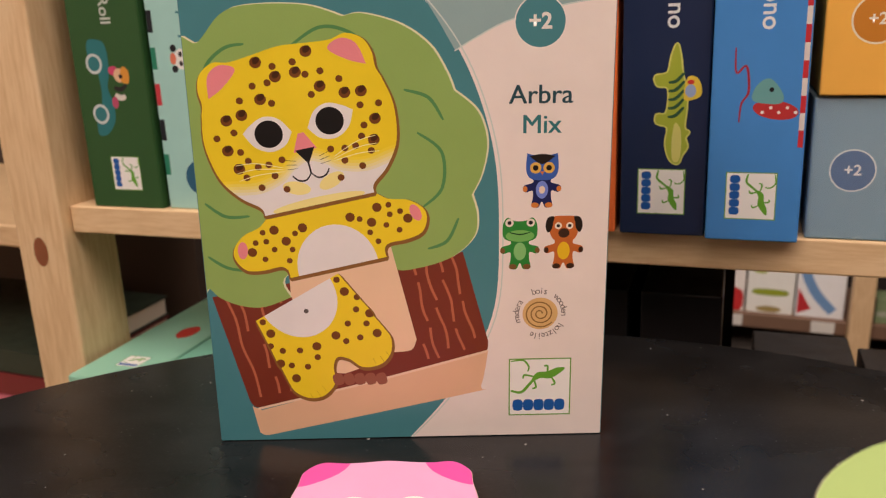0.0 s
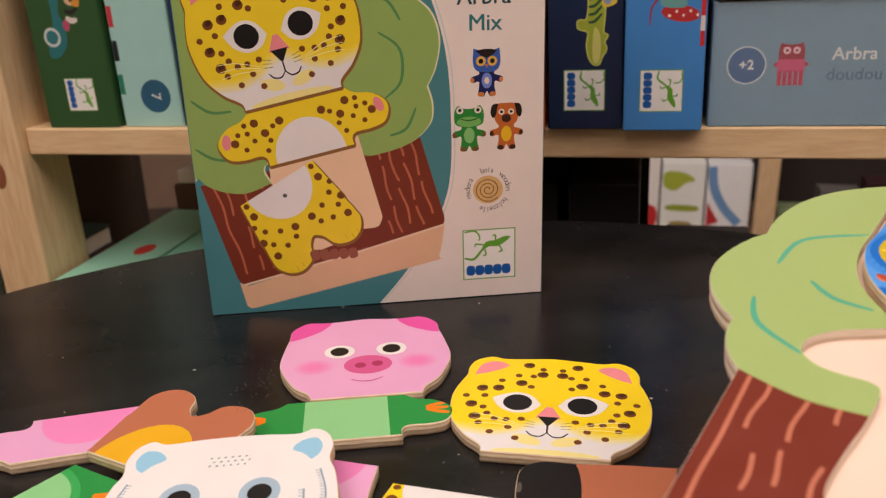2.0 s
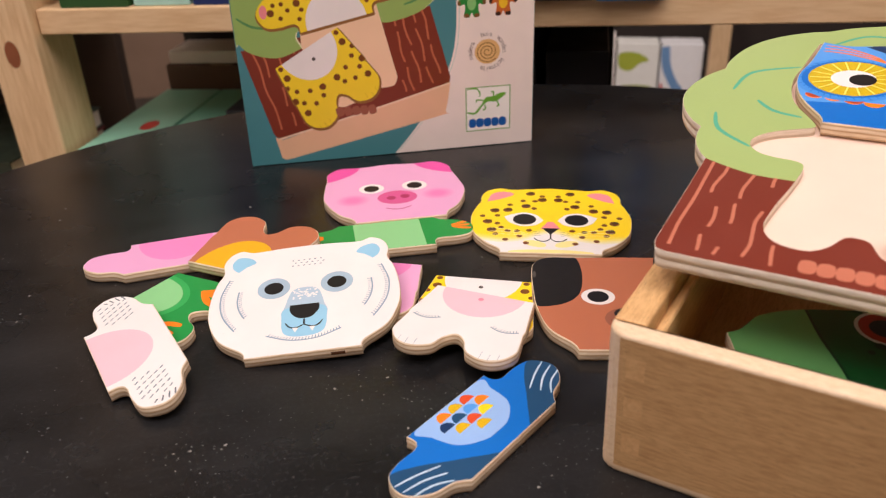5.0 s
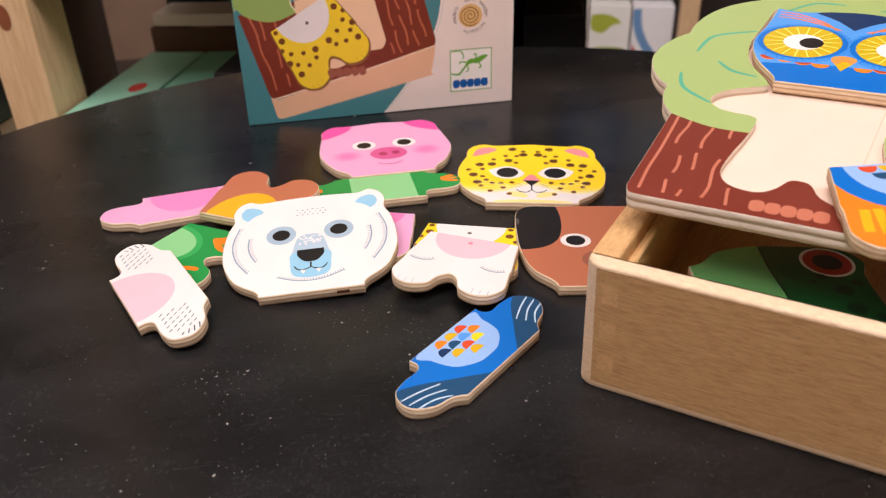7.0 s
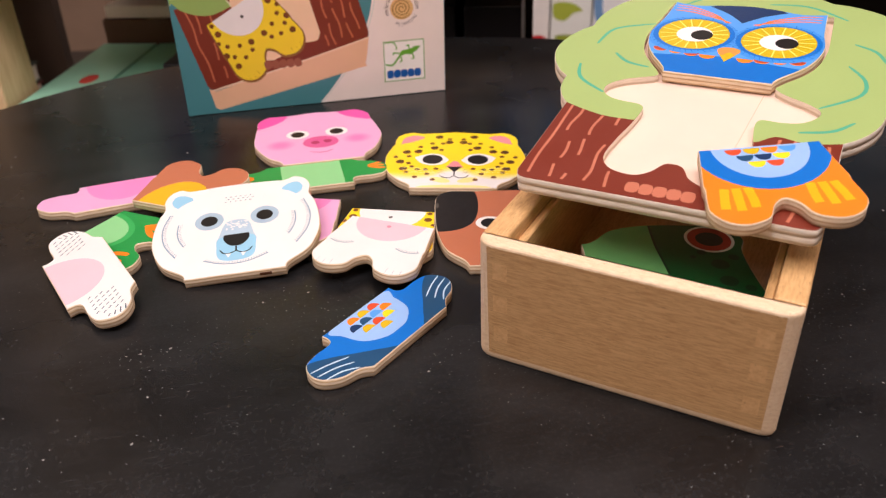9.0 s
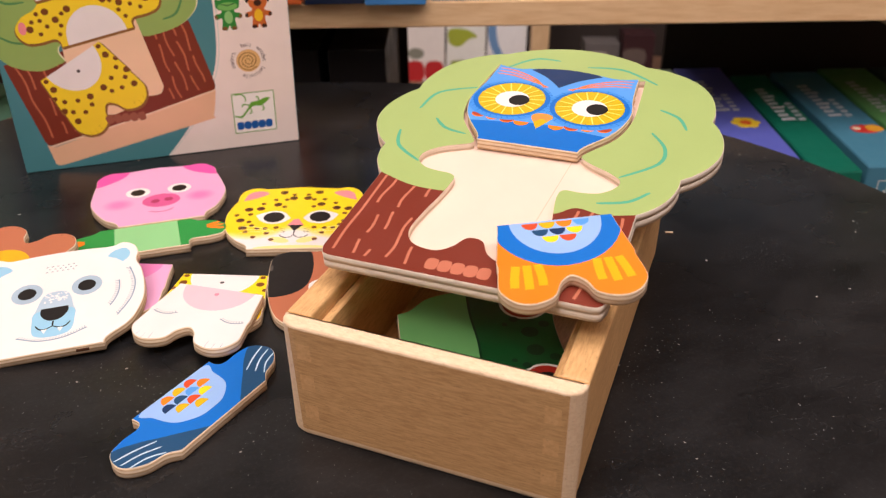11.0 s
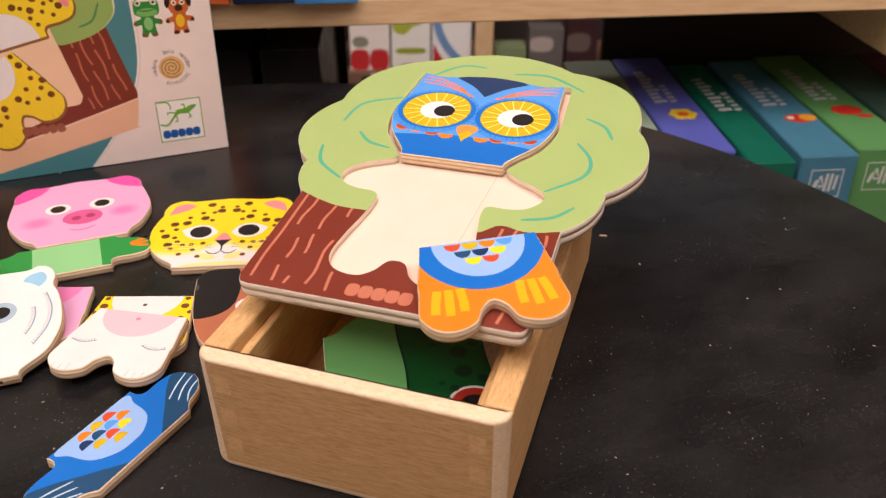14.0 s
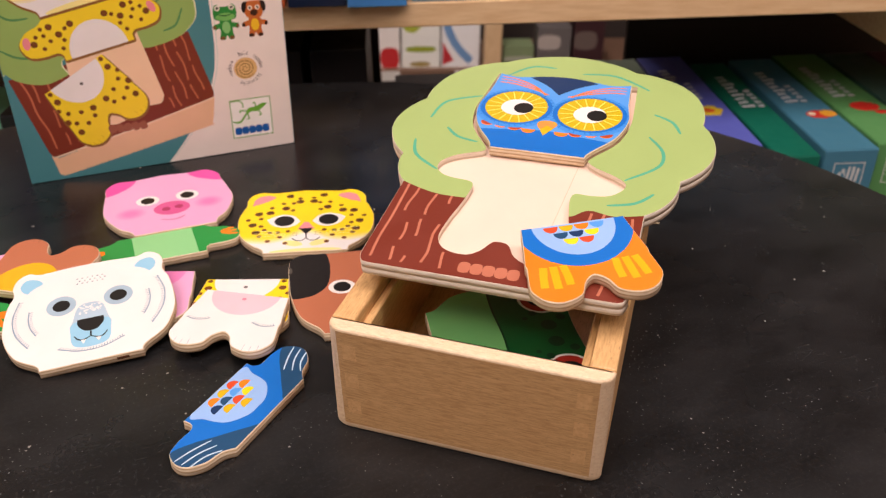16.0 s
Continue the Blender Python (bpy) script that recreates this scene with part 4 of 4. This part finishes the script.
# white west wall, out of view: added as a reflector for the tabletop
BOUNCEWALL = plain_wall("white_bounce_wall", (228, 218, 206))
FLOORM, WALLM, CEILM = plain_wall("grey_shop_floor", (96, 88, 82), 0.5), plain_wall("shop_wall", (180, 152, 130)), plain_wall("ceiling_paint", (225, 220, 212))
tagged(mesh_ob("floor", block(-2.4, 2.8, -2.4, 3.2, -0.80, -0.75), FLOORM), "grey shop floor", "floor", kind="structure")
tagged(mesh_ob("ceiling", block(-2.4, 2.8, -2.4, 3.2, 1.75, 1.80), CEILM), "plain pale ceiling", "ceiling", kind="structure")
# unseen walls, toned for how they reflect in the table
for nm, b in (("wall_north", (-2.4, 2.8, 3.2, 3.3)), ("wall_south", (-2.4, 2.8, -2.5, -2.4)), ("wall_west", (-2.5, -2.4, -2.4, 3.2)), ("wall_east", (2.8, 2.9, -2.4, 3.2))):
    tagged(mesh_ob(nm, block(*b, -0.75, 1.75), BOUNCEWALL if nm == "wall_west" else WALLM), "plain unseen wall closing the shop", "wall", kind="structure")

# ---------------------------------------------------------------- the pine shelf behind
# its own frame: x along the front edge, y into the shelf, z up; its slight tilt is fitted to the camera's view
SHELF = pose(-0.296, 0.796, 0.0570, 0, -1.40, -19.62)
shelf = thing("pine_shelf", SHELF, "pale knotty pine shop shelf with games", "shelf")
part("shelf_board", block(0.0, 1.60, 0.0, 0.30, -0.025, 0, 0.0015, 2), PINE, shelf)
part("lower_board", block(-0.8, 1.60, -0.06, 0.30, -0.38, -0.355, 0.0015, 2), PINE, shelf)
# near-black boards added to stand in for the shade under the shelf
SHADEBACK = plain_wall("painted_shade_back", (26, 22, 19), 0.7)
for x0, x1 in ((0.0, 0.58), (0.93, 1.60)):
    part("back_board", block(x0, x1, 0.301, 0.312, -0.80, 0.0), SHADEBACK, shelf, "near-black board standing in for shade behind shelf")
KNOT = plain_wall("pine_knot", (146, 84, 50), 0.6, 90)


def post(x0, x1, y0, y1, z0=-0.81, z1=0.75):
    ob = part("post", block(x0, x1, y0, y1, z0, z1, 0.002, 2), PINE_UP, shelf)
    return ob


p1 = post(-0.056, -0.001, -0.012, 0.055)
post(1.50, 1.555, -0.012, 0.055)
bm = bmesh.new()
bmesh.ops.create_circle(bm, cap_ends=True, segments=18, radius=0.5)
for v in bm.verts:
    v.co = Vector((-0.030 + v.co.x * 0.016, -0.0124, -0.042 + v.co.y * 0.028))
part("knot", bm, KNOT, p1, "dark brown pine knot")


def game_box(x, y, z, w, d, h, colour, label, art=(), place=SHELF, words=(), name="game_box", lean=0.0):
    """A printed carton: its front face w by h carries the art, in mm from its lower left corner."""
    colour = tuple(min(250, round(v * 1.12)) for v in colour)
    root = thing(name, place @ pose(x, y, z, 0, lean, 0), label, "game box", "games on the pine shelf")
    part("carton", block(0, w, 0.0004, d, 0, h, 0.0012, 2), card(colour), root)
    W, H = w * 1000, h * 1000
    paint(root, [(1, 1), (W - 1, 1), (W - 1, H - 1), (1, H - 1)], ("printed_front", card(colour), ""), list(art), 0.0, (), UPRIGHT)
    for text, size, tx, ty, ang, rgb in words:
        lettering(text, size, tx, ty, 0, card(rgb), root, UPRIGHT, ang, "lettering", 0.2)
    return root


def wheel(x, y, r):
    return [("printed_wheel", [ellipse(x, y, r)], card((206, 214, 210))), ("printed_hub", [ellipse(x, y, r * 0.72)], card((50, 120, 124)))]


car = [("printed_car", [curve_through([(17, 84), (27, 85), (36, 96), (37, 112), (33, 124), (37, 140), (36, 160), (28, 165), (18, 164), (17, 150), (24, 143), (26, 120), (22, 104), (17, 96)], 5)], card((44, 118, 122)))] + wheel(22, 102, 8.6) + wheel(22, 145, 8.6)
car += [("printed_driver", [ellipse(41, 139, 5, 4)], card((206, 70, 110))), ("printed_face", [ellipse(47, 135, 6, 6)], card((226, 186, 150))), ("printed_cap", [curve_through([(48, 130), (55, 128), (57, 137), (53, 142), (49, 140)], 4)], card((222, 150, 60))), ("printed_eye", [ellipse(48, 134, 2, n=12)], card((40, 30, 30))),
        ("printed_ear", [stroke([(40, 125), (46, 123), (53, 127)], 4)], card((40, 34, 36))), ("printed_scarf", [stroke([(40, 119), (45, 116), (51, 117)], 5)], card((226, 216, 206))), ("printed_driver", [ellipse(39, 112, 3.4, 5)], card((190, 80, 110)))]
game_box(0.026, 0.004, 0, 0.074, 0.22, 0.27, (44, 78, 40), "dark green upright game box on pine shelf",
         shifted(car, 0, -19) + brand_mark(40, 31, 30, -90), words=[("Roll", 15, 40, 170, -90, (200, 206, 196))])
edge = [("printed_strip", [[(0, 30 * k), (6, 30 * k), (6, 30 * k + 18), (0, 30 * k + 18)]], card(c)) for k, c in zip(range(1, 7), ((40, 130, 100), (30, 34, 40), (200, 60, 70), (40, 130, 100), (30, 34, 40), (60, 150, 120)))]
panda = [("printed_body", [ellipse(47, 128, 9, 9.5)], card((232, 228, 220))), ("printed_vest", [[(36, 119), (45, 118), (45, 138), (36, 137)]], card((34, 30, 32))), ("printed_head", [ellipse(31, 128, 8, 8.6)], card((238, 234, 228)))]
panda += each("printed_ear", [ellipse(23.5, 137, 3), ellipse(23.5, 120, 3), ellipse(57, 137, 2.6), ellipse(58, 122, 2.6)], card((30, 30, 34))) + each("printed_eye", [ellipse(30, 132, 1.8, 2.2), ellipse(30, 124.5, 1.8, 2.2)], card((60, 50, 50))) + [("printed_bow", [ellipse(22.5, 128.5, 3, 5)], card((226, 124, 96)))]
game_box(0.104, 0.008, 0, 0.060, 0.20, 0.27, (150, 190, 182), "mint green upright game box on pine shelf",
         edge + panda + [("printed_disc", [ellipse(36, 28, 15)], card((46, 96, 124)))], words=[("Ludo", 15, 36, 160, 90, (70, 130, 140)), ("7", 13, 36, 28, -90, (220, 226, 226))])
game_box(0.168, 0.006, 0, 0.060, 0.20, 0.25, (28, 42, 92), "navy blue upright game box on pine shelf", [("printed_ring", [ellipse(40, 30, 13)], card((160, 180, 200))), ("printed_disc", [ellipse(40, 30, 11.5)], card((28, 42, 92)))])
for x, w, c, l in ((0.232, 0.06, (60, 96, 120), "blue grey upright game box on shelf"), (0.296, 0.06, (150, 60, 50), "red upright game box on shelf"), (0.360, 0.06, (80, 120, 90), "green upright game box on shelf"), (0.424, 0.070, (214, 106, 54), "orange upright game box on shelf")):
    game_box(x, -0.005 if x > 0.4 else 0.006, 0, w, 0.20, 0.25, c, l)
g1, g2 = card((164, 176, 60)), card((44, 84, 60))
CROC = [(20, 128), (30, 131), (33, 146), (37, 157), (40, 146), (42, 130), (46, 112), (46, 96), (45, 80), (49, 76), (46, 70), (48, 62), (44, 54), (41, 46), (36, 47), (32, 54), (30, 66), (31, 80), (22, 84), (22, 92), (30, 94), (31, 116), (22, 119)]
croc = [("printed_edge", [inset(curve_through(CROC, 4), -1.4)], card((206, 206, 110))), ("printed_figure", [curve_through(CROC, 4)], g1), ("printed_jaw", [curve_through([(36, 49), (41, 48), (43, 60), (42, 78), (37, 84), (35, 66)], 4)], card((214, 208, 120)))]
croc += [("printed_stripe", [stroke([(31, 90 + 8 * k), (37, 91 + 8 * k), (44, 99 + 8 * k)], 3.0)], g2) for k in range(5)]
croc += [("printed_rider", [curve_through([(44, 106), (56, 108), (58, 116), (54, 126), (46, 126)], 4)], card((226, 196, 70))), ("printed_rider", [ellipse(49, 114, 4.4, 6)], card((150, 166, 200))), ("printed_bow", [ellipse(49, 122, 3, 2)], card((206, 60, 50)))]
game_box(0.4975, -0.006, 0, 0.0575, 0.22, 0.25, (28, 38, 66), "navy upright game box with reptile print", shifted(croc, 6, 18, 0, 0.80, 0.72) + brand_mark(28, 31, 32, -90), words=[("no", 16, 34, 149, -90, (226, 226, 224))])
mouse = [("printed_toadstool", [ellipse(40, 88, 14, 6, -8)], card((190, 54, 56))), ("printed_dots", [ellipse(32 + 5 * k, 88 + (k % 2) * 3 - 1.5, 1.1, n=10) for k in range(5)], card((240, 226, 220))), ("printed_mouse", [curve_through([(26, 94), (28, 104), (36, 108), (44, 98), (42, 92)], 5)], card((110, 166, 164))), ("printed_eye", [ellipse(37, 101, 1.5, n=12)], card((20, 20, 24)))]
mouse += [("printed_string", [stroke([(14, 128), (15, 112), (21, 116), (23, 100), (19, 92), (18, 80)], 1.5)], card((170, 44, 56)))]
game_box(0.556, -0.012, 0, 0.059, 0.24, 0.25, (64, 124, 186), "bright blue upright game box with mouse print", mouse + brand_mark(28, 31, 32, -90) + [("printed_stripe", [[(54.6, 64 + 22 * k), (57.8, 64 + 22 * k), (57.8, 75 + 22 * k), (54.6, 75 + 22 * k)]], card((200, 50, 56))) for k in range(8)] + [("printed_stripe", [[(54.6, 75 + 22 * k), (57.8, 75 + 22 * k), (57.8, 86 + 22 * k), (54.6, 86 + 22 * k)]], card((226, 214, 206))) for k in range(8)], words=[("ono", 16, 34, 151, -90, (232, 232, 232))])
mini = [("printed_badge", [ellipse(26, 47, 14.2)], card((214, 220, 220))), ("printed_badge", [ellipse(26, 47, 13.2)], card((64, 104, 150)))]
mini += [("printed_arm", [stroke([(51, 47), (62, 48), (75, 47)], 4.0)], card((190, 40, 70))), ("printed_monster", [curve_through([(54, 48, 1), (54, 58), (55.5, 63.5, 1), (59, 62), (67, 62), (70.5, 63.5, 1), (72, 58), (72, 48, 1)], 4)], card((160, 28, 52))),
         ("printed_body", [[(53.5, 42), (72.5, 42), (72.5, 51), (53.5, 51)]], card((214, 78, 122)))]
mini += each("printed_eye", [ellipse(59.6, 57.5, 2.7), ellipse(66.4, 57.5, 2.7)], card((240, 190, 200))) + each("printed_pupil", [ellipse(59.6, 57.5, 1.0, n=10), ellipse(66.4, 57.5, 1.0, n=10)], card((60, 20, 30)))
mini += [("printed_leg", [stroke([(55.4 + 3.8 * k, 42.5), (55.4 + 3.8 * k, 31.5)], 3.0, False)], card((196, 40, 76))) for k in range(5)]
mini = mini[:2] + shifted(mini[2:], -5.5, 0)
mini += [("printed_monster", [curve_through([(138, 28), (136, 50), (142, 60), (150, 58), (152, 30)], 4)], card((150, 170, 60)))]
grey = game_box(0.620, 0.002, 0, 0.210, 0.24, 0.094, (110, 140, 156), "blue grey shrink-wrapped game box lying flat", mini, words=[("Arbra", 13, 101, 54, 0, (222, 224, 220)), ("doudou", 12.5, 102, 39, 0, (88, 124, 142)), ("+2", 10, 26, 47, 0, (226, 228, 228))])
part("shrink_film", block(-0.0006, 0.2106, -0.0010, 0.2406, 0.0002, 0.0948, 0.002, 1), film_wrap(), grey, "clear crumpled shrink film")
game_box(0.622, -0.001, 0.0955, 0.215, 0.25, 0.10, (222, 164, 74), "golden yellow game box lying on grey box",
         [("printed_badge", [ellipse(30, 47, 15.2)], card((236, 220, 190))), ("printed_badge", [ellipse(30, 47, 14.0)], card((206, 132, 48))), ("printed_patch", [curve_through([(62, 38), (78, 40), (80, 56), (70, 62), (60, 54)], 5)], card((232, 220, 206)))], words=[("+2", 10, 30, 47, 0, (240, 230, 214))])
game_box(0.850, 0.004, 0, 0.215, 0.24, 0.10, (90, 120, 140), "grey blue game box lying on shelf")
game_box(1.080, 0.004, 0, 0.215, 0.24, 0.12, (110, 130, 120), "grey green game box lying on shelf")


# boxes below stand spine up, their narrow tops facing the ceiling
def spine_up(x, y, w, d, h, top, colour, label, shapes=(), words=(), place=SHELF, mark=False):
    root = thing("game_box", place @ pose(x, y, top - h), label, "game box", "games on the lower board")
    part("carton", block(0, w, 0, d, 0, h - 0.0004, 0.0015, 2), card(colour), root)
    W, D = w * 1000, d * 1000
    paint(root, [(1.4, 1.4), (W - 1.4, 1.4), (W - 1.4, D - 1.4), (1.4, D - 1.4)], ("printed_spine", card(colour), ""), list(shapes), h * 1000)
    if mark:
        end = [("end_plaque", [[(13, -1), (47, -1), (47, 31), (13, 31)]], card((206, 208, 206))), ("end_plaque", [[(14.2, 0.2), (45.8, 0.2), (45.8, 29.8), (14.2, 29.8)]], card(colour)),
               ("end_mark", [stroke([(18, 8), (22, 18), (26, 12), (24, 24)], 5), stroke([(30, 6), (31, 26)], 3, False), stroke([(35, 6), (36, 26)], 3, False), stroke([(40, 8), (41, 24)], 3, False)], card((206, 208, 206)))]
        paint(root, [(1.6, 1.6), (W - 1.6, 1.6), (W - 1.6, h * 1000 - 1.6), (1.6, h * 1000 - 1.6)], ("printed_end", card(colour), ""), shifted(end, 0, h * 1000 - 46), 0.3, (), UPRIGHT)
    for text, size, tx, ty, ang, rgb in words:
        lettering(text, size, tx, ty, h * 1000, card(rgb), root, None, ang, "lettering", 0.2)
    return root


LOW = -0.150
flower = [("printed_petal", [ellipse(30 + 9 * math.cos(k * 1.047), 62 + 9 * math.sin(k * 1.047), 6.5)], card((222, 190, 50))) for k in range(6)] + [("printed_heart", [ellipse(30, 62, 6)], card((206, 90, 40)))]
parrot = [("printed_bird", [ellipse(32, 60, 15, 11)], card((200, 56, 46))), ("printed_wing", [ellipse(42, 62, 9, 9)], card((226, 160, 50))), ("printed_eye", [ellipse(24, 62, 4)], card((230, 220, 190)))]
blob = each("printed_blob", [ellipse(30, 66, 16, 13), ellipse(42, 49, 9, 5)], card((206, 50, 40)))
for x, y, w, c, l, shp in ((0.864, -0.050, 0.062, (150, 170, 150), "pale green spine-up game box", ()), (0.929, -0.047, 0.061, (92, 100, 186), "violet spine-up game box with flower", flower), (0.9935, -0.078, 0.046, (18, 104, 84), "dark green spine-up game box", ()),
                           (1.049, -0.068, 0.059, (70, 126, 150), "blue spine-up game box with bird", parrot), (1.113, -0.056, 0.062, (92, 150, 90), "green spine-up game box with red print", blob), (1.181, -0.055, 0.062, (60, 90, 80), "grey green spine-up game box", ()),
                           (1.245, -0.055, 0.062, (90, 60, 90), "plum spine-up game box", ())):
    bars = []
    if shp or c[0] < 20:
        for k in range(9):
            y0, tall = 134 + 12.0 * k, 12 + 4 * (k % 3 == 0)
            bars.append(("spine_bar", [[(14, y0), (14 + tall, y0 + 2), (14 + tall, y0 + 9), (14, y0 + 7)]], card((196, 200, 206))))
            if k < 5:
                bars.append(("spine_bar", [[(33, y0), (41, y0 + 1.5), (41, y0 + 8.5), (33, y0 + 7)]], card((186, 190, 198))))
    spine_up(x, y, w, 0.29, 0.20, LOW, c, l, shifted(shp, 4, 33, 0, 1.06) + bars, mark=c[0] == 70 or c[2] == 90)
for x, w, c, l in ((0.004, 0.075, (150, 206, 180), "mint spine-up game box on lower board"), (0.082, 0.075, (132, 198, 172), "mint green spine-up game box")):
    spine_up(x, -0.040, w, 0.26, 0.20, LOW, c, l, brand_mark(40, 42, 24, 0) + [("printed_patch", [ellipse(46, 120, 10, 16)], card((200, 60, 50)))])
brown = thing("storage_carton", SHELF @ pose(0.006, 0.225, -0.355), "brown cardboard carton standing on lower board", "carton")
part("carton", block(0, 0.155, 0, 0.07, 0, 0.235, 0.0015, 2), plain_wall("brown_cardboard", (92, 66, 48), 0.8, 30), brown)
part("tape", block(0.062, 0.092, -0.0004, 0.0704, 0.2352, 0.2358), card((150, 120, 84)), brown, "tan packing tape")
sheet = thing("paper_stack", SHELF @ pose(0.012, 0.150, -0.1185), "white paper stack lying on brown carton", "paper")
part("page_block", block(0, 0.13, 0.078, 0.14, 0, 0.016, 0.0006, 1), card((224, 216, 204)), sheet)
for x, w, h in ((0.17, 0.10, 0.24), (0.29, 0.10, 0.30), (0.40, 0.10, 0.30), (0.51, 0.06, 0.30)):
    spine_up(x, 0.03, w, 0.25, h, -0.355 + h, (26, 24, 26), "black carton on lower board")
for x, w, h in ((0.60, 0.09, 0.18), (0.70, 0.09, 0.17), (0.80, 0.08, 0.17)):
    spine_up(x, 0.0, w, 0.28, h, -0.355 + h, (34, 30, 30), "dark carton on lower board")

part("side_rail", block(1.175, 1.215, 0.0, 0.30, -0.088, -0.0255, 0.002, 2), PINE, shelf)

# ---------------------------------------------------------------- the next rack, farther back
RACK = pose(1.165, 2.20, -0.27, 0, 0, -19.62)
rack = thing("pine_rack", RACK, "pine rack with small packets behind shelf", "rack")
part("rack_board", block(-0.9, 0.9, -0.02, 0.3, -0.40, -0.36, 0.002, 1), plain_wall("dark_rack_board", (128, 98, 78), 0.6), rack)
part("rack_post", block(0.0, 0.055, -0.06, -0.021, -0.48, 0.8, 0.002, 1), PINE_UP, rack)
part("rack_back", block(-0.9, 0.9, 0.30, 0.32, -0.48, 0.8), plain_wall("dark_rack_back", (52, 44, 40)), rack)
for x in (-0.33, -0.09):
    part("price_label", block(x, x + 0.06, -0.023, -0.0204, -0.396, -0.364), card((228, 224, 216)), rack, "small white price label")


def band(x0, y0, x1, y1, c):
    return ("printed_band", [curve_through([(x0, y0), (x1, y0), (x1, y1), (x0, y1)], 3)], card(c))


packs = ((-0.395, 0.126, 0.22, (226, 216, 210), [band(6, 4, 56, 62, (206, 54, 56)), band(68, 4, 118, 62, (206, 54, 56)), ("printed_blob", [ellipse(34, 92, 26, 18)], card((150, 150, 134)))]),
         (-0.263, 0.124, 0.20, (228, 224, 216), [band(22, 54, 102, 70, (158, 172, 54)), ("printed_blob", [ellipse(60, 12, 34, 9)], card((170, 150, 90))), ("printed_patch", [curve_through([(8, 128), (40, 116), (70, 140), (96, 150), (60, 172), (8, 170)], 5)], card((178, 190, 70)))]),
         (-0.133, 0.124, 0.20, (224, 226, 232), [("printed_band", [stroke([(12, 192), (20, 130), (50, 70), (96, 20)], 26, False)], card((120, 160, 206))), ("printed_band", [[(4, 8), (40, 24), (4, 84)]], card((200, 54, 60)))]),
         (0.070, 0.10, 0.07, (120, 136, 100), [band(8, 20, 92, 34, (176, 180, 160))]), (0.180, 0.11, 0.13, (98, 94, 92), [band(6, 60, 70, 100, (186, 176, 168))]), (0.30, 0.10, 0.16, (58, 36, 38), [band(6, 60, 70, 110, (110, 96, 90))]),
         (-0.53, 0.12, 0.22, (70, 50, 50), []), (-0.66, 0.12, 0.22, (44, 40, 44), []))
for x, w, h, c, shp in packs:
    game_box(x, 0.0, -0.36, w, 0.08, h, c, "small packet with coloured print on rack", shp, RACK, name="packet")
rack2 = thing("pine_rack", pose(-0.75, 1.05, 0, 0, 0, -19.62), "pine rack with books beside shelf", "rack")
part("rack_board", block(-0.4, 0.36, 0, 0.3, -0.33, -0.305, 0.002, 1), PINE, rack2)
part("rack_board", block(-0.4, 0.36, 0, 0.3, -0.02, 0.005, 0.002, 1), PINE, rack2)
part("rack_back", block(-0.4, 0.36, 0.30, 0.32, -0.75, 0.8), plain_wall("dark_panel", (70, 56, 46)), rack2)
for k, c in enumerate(((60, 150, 130), (210, 160, 60), (200, 110, 130), (120, 40, 46), (50, 60, 50))):
    bk = thing("book", pose(-0.75, 1.05, 0, 0, 0, -19.62) @ pose(0.05, 0.02, -0.305 + 0.03 * k), "flat coloured book lying in a stack", "book", "books in a stack")
    part("page_block", block(0.003, 0.297, 0.003, 0.217, 0.002, 0.026), card((226, 218, 204)), bk, "cream page block")
    for z0 in (0.0, 0.026):
        part("cover", block(0, 0.30, 0, 0.22, z0, z0 + 0.002), card(c), bk)
    part("spine", block(0, 0.30, -0.002, 0.0, 0, 0.028), card(c), bk)

# a pale splinter lies on the table beside the box
splinter = thing("wood_splinter", pose(0.3313, 0.2238, 0, 0, 0, -29.8), "tiny pale wood splinter on black table", "splinter")
bm = block(0, 0.0052, -0.0006, 0.0006, 0, 0.0009, 0.0002, 1)
for v in bm.verts:
    v.co.y += 0.0009 * math.sin(v.co.x * 500)
part("sliver", bm, BEECH_TOP, splinter)
